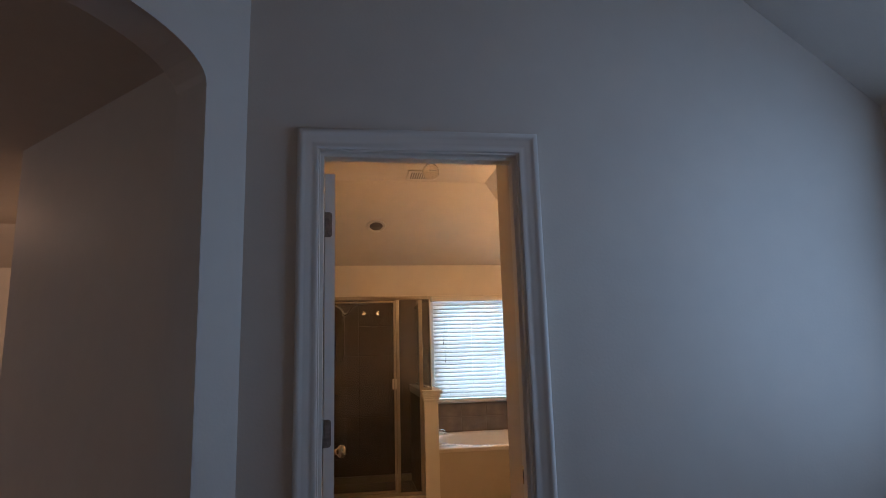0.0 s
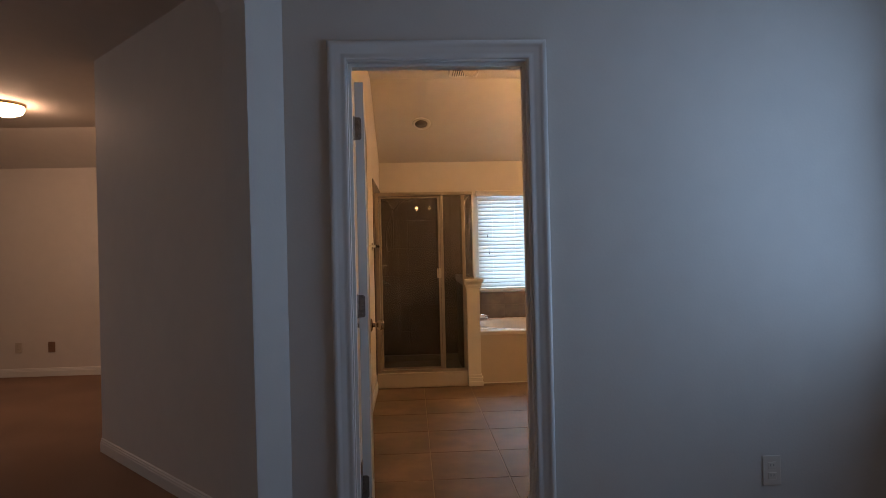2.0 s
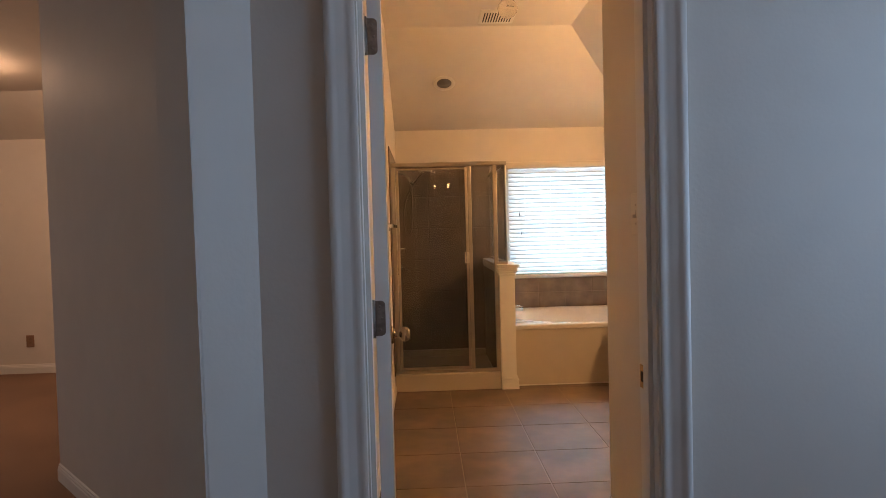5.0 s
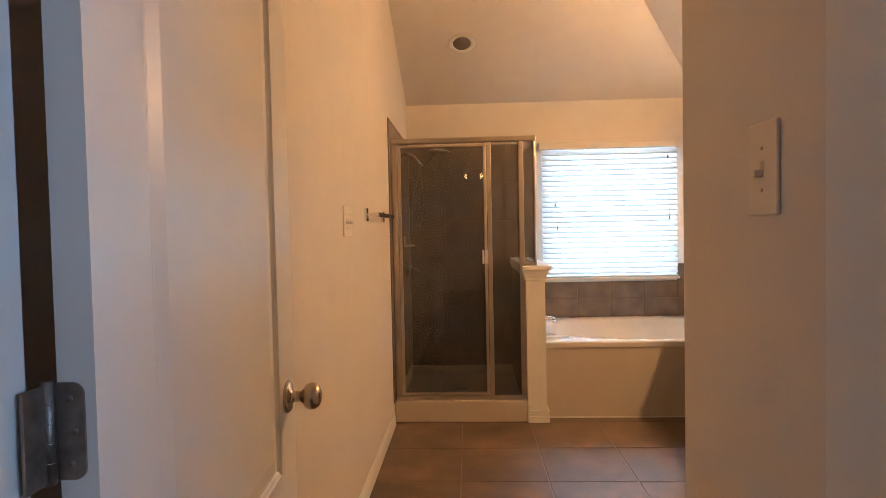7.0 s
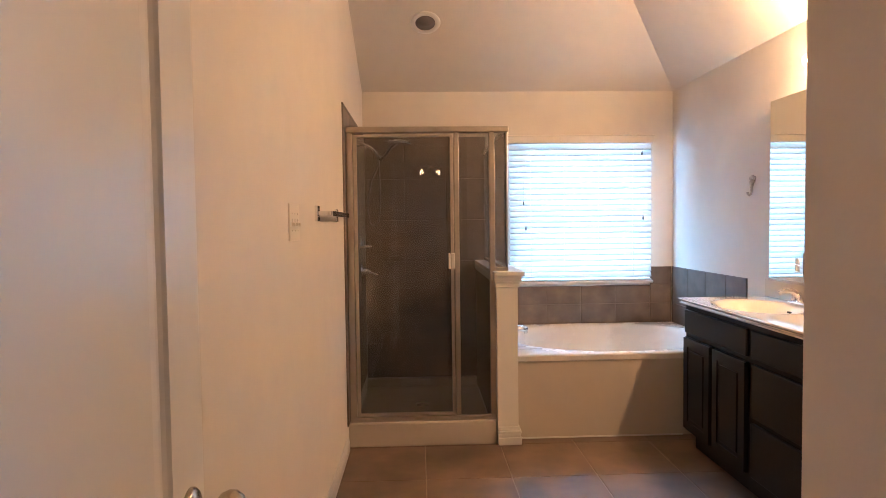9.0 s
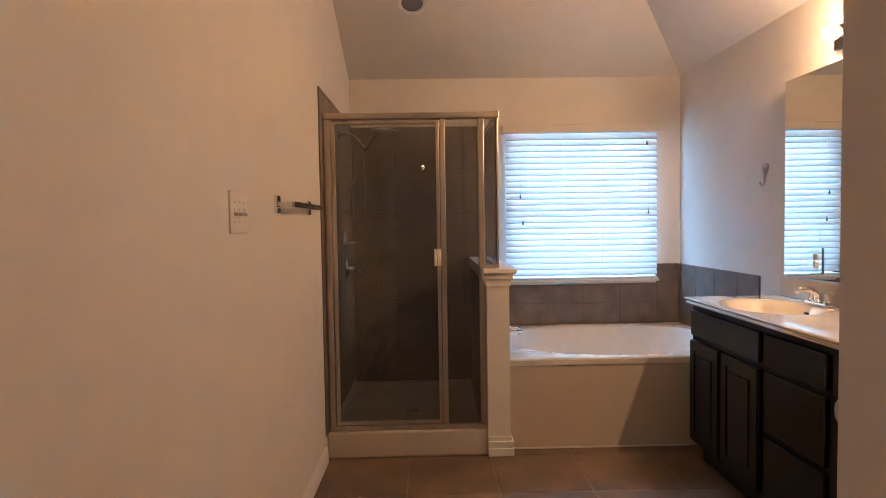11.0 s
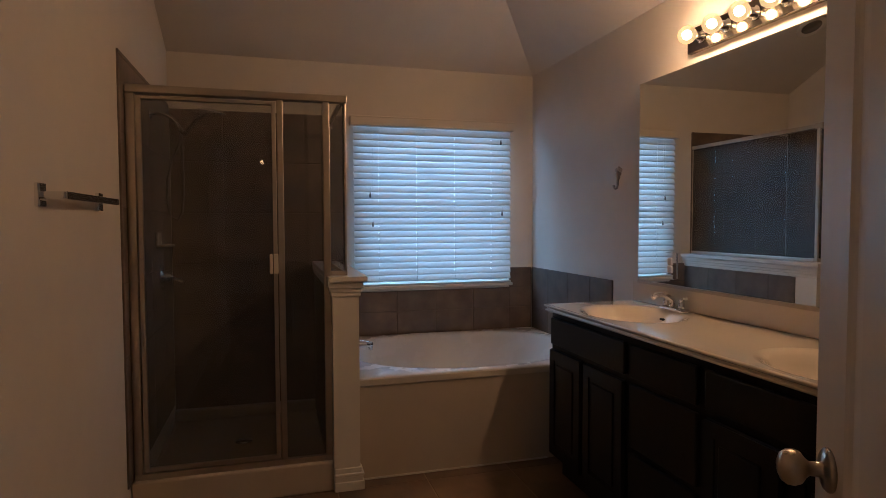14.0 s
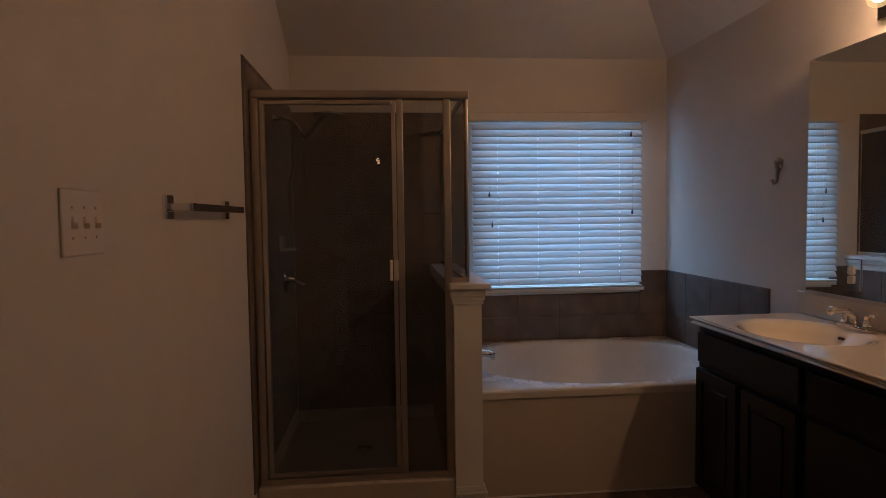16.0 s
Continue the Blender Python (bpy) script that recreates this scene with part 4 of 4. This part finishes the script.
# ---------------------------------------------------------------- ceiling fittings
sl = math.atan((FLAT - 2.41) / (YB - 5.68))
rl = thing("recessed_light", "round recessed ceiling light, off, with white trim", "ceiling light")
M = Matrix.Translation((0.333, 6.31, 2.41 + (YB - 6.31) * math.tan(sl) - 0.001)) @ Matrix.Rotation(math.pi - sl, 4, "X")
bm = bmesh.new()
lathe(bm, [(0.068, 0.004), (0.075, 0.010), (0.100, 0.006), (0.104, 0.0), (0.068, 0.0)], 36, M)
part("trim_ring", bm, TRIM, rl)
bm = bmesh.new()
lathe(bm, [(0, 0.003), (0.068, 0.003), (0.068, 0.0), (0, 0.0)], 30, M)
part("lens", bm, LENS, rl)

gf = thing("exhaust_grille", "white slotted exhaust fan grille on the ceiling", "vent")
bm = bmesh.new()
bev_box(bm, 0.585, 5.30, FLAT - 0.016, 0.865, 5.58, FLAT - 0.001, 0.005)
part("frame", bm, TRIM, gf)
for k in range(11):
    bm = boxes((0.617 + k * 0.021, 5.34, FLAT - 0.0172, 0.626 + k * 0.021, 5.54, FLAT - 0.0155))
    part("slot", bm, DARK, gf)

gl = thing("globe_light", "small brass ceiling light with a clear glass globe, off", "ceiling light")
bm = bmesh.new()
lathe(bm, [(0, 0), (0.055, 0), (0.055, -0.012), (0.042, -0.022), (0.042, -0.045), (0.036, -0.05), (0, -0.05)], 28, Matrix.Translation((0.74, 4.98, FLAT)))
part("base", bm, BRASS, gl)
bm = bmesh.new()
lathe(bm, [(0.034, -0.050), (0.040, -0.060), (0.062, -0.085), (0.072, -0.115), (0.066, -0.145), (0.046, -0.170), (0.020, -0.182), (0, -0.184)], 28, Matrix.Translation((0.74, 4.98, FLAT)))
ob = part("globe", bm, CLEAR, gl)
ob.visible_shadow = False

fl = thing("flush_ceiling_light", "lit flush-mount ceiling light with a glowing glass dome", "ceiling light")
bm = bmesh.new()
lathe(bm, [(0, 0), (0.165, 0), (0.165, -0.015), (0.155, -0.025), (0, -0.025)], 36, Matrix.Translation((-3.37, 5.33, 2.739)))
part("base", bm, BRASS, fl)
bm = bmesh.new()
lathe(bm, [(0.150, -0.025), (0.150, -0.05), (0.13, -0.085), (0.08, -0.105), (0, -0.112)], 36, Matrix.Translation((-3.37, 5.33, 2.739)))
part("dome", bm, DOME, fl)


# ---------------------------------------------------------------- side windows
def side_window(name, label, x, y0, y1):
    """A two-sash window in a wall along y, its frame centred on x."""
    ob = thing(name, label, "window", kind="structure")
    b = bmesh.new()
    for f in ((x - 0.025, y0, 0.9, x + 0.025, y0 + 0.05, 2.2), (x - 0.025, y1 - 0.05, 0.9, x + 0.025, y1, 2.2), (x - 0.025, y0 + 0.05, 0.9, x + 0.025, y1 - 0.05, 0.95), (x - 0.025, y0 + 0.05, 2.15, x + 0.025, y1 - 0.05, 2.2), (x - 0.025, y0 + 0.05, 1.53, x + 0.025, y1 - 0.05, 1.57)):
        bev_box(b, *f, 0.003)
    part("window_frame", b, TRIM, ob)
    pane(x - 0.002, y0 + 0.049, 0.949, x + 0.002, y1 - 0.049, 1.531, "pane", ob, PANE)
    pane(x - 0.002, y0 + 0.049, 1.569, x + 0.002, y1 - 0.049, 2.151, "pane", ob, PANE)


side_window("window_2", "white framed bedroom window", 2.215, 0.55, 1.95)
# unseen, added round the sitting room fill lamp
side_window("window_3", "white framed unseen window, added to light the passage wall", -6.55, 1.5, 2.9)

# bedroom ceiling light, above the start of the walk
bl = thing("bedroom_ceiling_light", "brass ceiling light with two lit bulbs in the bedroom", "ceiling light")
bm = bmesh.new()
lathe(bm, [(0, 0), (0.07, 0), (0.065, -0.03), (0.014, -0.045), (0.012, -0.70), (0.05, -0.72), (0.06, -0.76), (0, -0.79)], 24, Matrix.Translation((0.45, -0.12, FLAT - 0.001)))
part("stem", bm, BRASS, bl)
for dx in (-0.13, 0.13):
    bm = bmesh.new()
    tube(bm, [(0.45, -0.12, 2.27), (0.45 + dx * 0.6, -0.12, 2.27), (0.45 + dx, -0.12, 2.235)], [0.010, 0.009, 0.016], 10)
    part("arm", bm, BRASS, bl)
    bm = bmesh.new()
    lathe(bm, [(0, 0.045), (0.014, 0.043), (0.018, 0.03), (0.030, 0.008), (0.032, -0.008), (0.024, -0.026), (0, -0.034)], 20, Matrix.Translation((0.45 + dx, -0.12, 2.19)))
    part("bulb", bm, emit_mat("bedroom_bulb", WARM, 26.0), bl)

# ---------------------------------------------------------------- tiles, piece by piece
TILE_CACHE = {}


def tile_piece(parent, material, size, m, seed_key=None, r=0.0025):
    """One tile, lying in local xy, its top face at z = size[2]."""
    key = (round(size[0], 3), round(size[1], 3), material.name)
    if key not in TILE_CACHE:
        b = bmesh.new()
        w, h, t = size
        lo = [b.verts.new(v) for v in ((0, 0, 0), (w, 0, 0), (w, h, 0), (0, h, 0))]
        md = [b.verts.new(v) for v in ((0, 0, t - r), (w, 0, t - r), (w, h, t - r), (0, h, t - r))]
        hi = [b.verts.new(v) for v in ((r, r, t), (w - r, r, t), (w - r, h - r, t), (r, h - r, t))]
        for a, c in ((lo, md), (md, hi)):
            for i in range(4):
                b.faces.new((a[i], a[(i + 1) % 4], c[(i + 1) % 4], c[i]))
        b.faces.new(hi)
        TILE_CACHE[key] = finish(b, "tile", material)
    o = new("tile", TILE_CACHE[key])
    o.parent = parent
    o.matrix_world = m
    return o


def tile_field(name, label, origin, u, v, ulines, vlines, material, grout, thick=0.009, joint=0.004, skip=()):
    """Tiles between lines on a plane through origin, with the grout bed as the parent."""
    u, v = Vector(u), Vector(v)
    n = u.cross(v)
    basis = Matrix((u, v, n)).transposed().to_4x4()
    M0 = Matrix.Translation(origin) @ basis
    b = bmesh.new()
    rects = []
    for a0, a1 in zip(ulines, ulines[1:]):
        for c0, c1 in zip(vlines, vlines[1:]):
            if any(s[0] <= (a0 + a1) / 2 <= s[1] and s[2] <= (c0 + c1) / 2 <= s[3] for s in skip):
                continue
            rects.append((a0, a1, c0, c1))
            add_box(b, a0, c0, 0.0005, a1, c1, thick - 0.0022, M0)
    bed = thing(name, label, "tiles", b, grout, kind="structure")
    for a0, a1, c0, c1 in rects:
        tile_piece(bed, material, (a1 - a0 - joint, c1 - c0 - joint, thick), M0 @ Matrix.Translation((a0 + joint / 2, c0 + joint / 2, 0.0)))
    return bed


def lines(start, stop, first, step):
    out = [start]
    v = first
    while v < stop - 0.01:
        if v > start + 0.01:
            out.append(v)
        v += step
    return out + [stop]


tile_field("floor_bath", "brown stone-look square floor tiles with pale grout", (0, 0, -0.005), (1, 0, 0), (0, 1, 0),
           lines(XL, XR, 0.293 - 0.457 * 2, 0.457), lines(2.20, 5.90, 5.275 - 0.472 * 8, 0.472), FLOOR_TILE, GROUT)
tile_field("tub_tile_back", "brown stone-look tiles behind the tub", (0, YB, 0), (1, 0, 0), (0, 0, 1),
           [0.862, 1.02, 1.30, 1.585, 1.87, 2.155, XR - 0.010], [0.50, 0.69, 0.838, 0.985], WALL_TILE, GROUT_DARK, skip=((1.0, 2.15, 0.84, 1.0),))
tile_field("tub_tile_side", "brown stone-look tiles on the wall beside the tub", (XR, 0, 0), (0, -1, 0), (0, 0, 1),
           [-YB + 0.010, -6.69, -6.40, -6.11, -5.86], [0.50, 0.69, 0.985], WALL_TILE, GROUT_DARK)
tile_field("shower_tile_back", "dark brown stone-look tiles on the shower end wall", (0, YB, 0), (1, 0, 0), (0, 0, 1),
           lines(XL + 0.010, 0.812, 0.16, 0.33), lines(0.04, 2.05, 0.40, 0.33), WALL_TILE, GROUT_SHOWER, joint=0.003)
tile_field("shower_tile_side", "dark brown stone-look tiles on the shower side wall", (XL, 0, 0), (0, 1, 0), (0, 0, 1),
           lines(5.70, YB - 0.010, 6.0, 0.33), lines(0.15, 2.07, 0.40, 0.33), WALL_TILE, GROUT_SHOWER, joint=0.003)
tile_field("shower_tile_half_wall", "dark brown stone-look tiles on the half wall inside the shower", (0.735, 0, 0), (0, -1, 0), (0, 0, 1),
           [-YB + 0.012, -6.64, -6.31, -5.98, -5.902], lines(0.05, 1.03, 0.40, 0.33), WALL_TILE, GROUT_SHOWER, joint=0.003)
tile_field("tub_tile_half_wall", "brown stone-look tiles on the half wall beside the tub", (0.862, 0, 0), (0, 1, 0), (0, 0, 1),
           [5.90, 6.11, 6.40, 6.69, YB - 0.012], [0.50, 0.69, 0.963], WALL_TILE, GROUT_DARK)
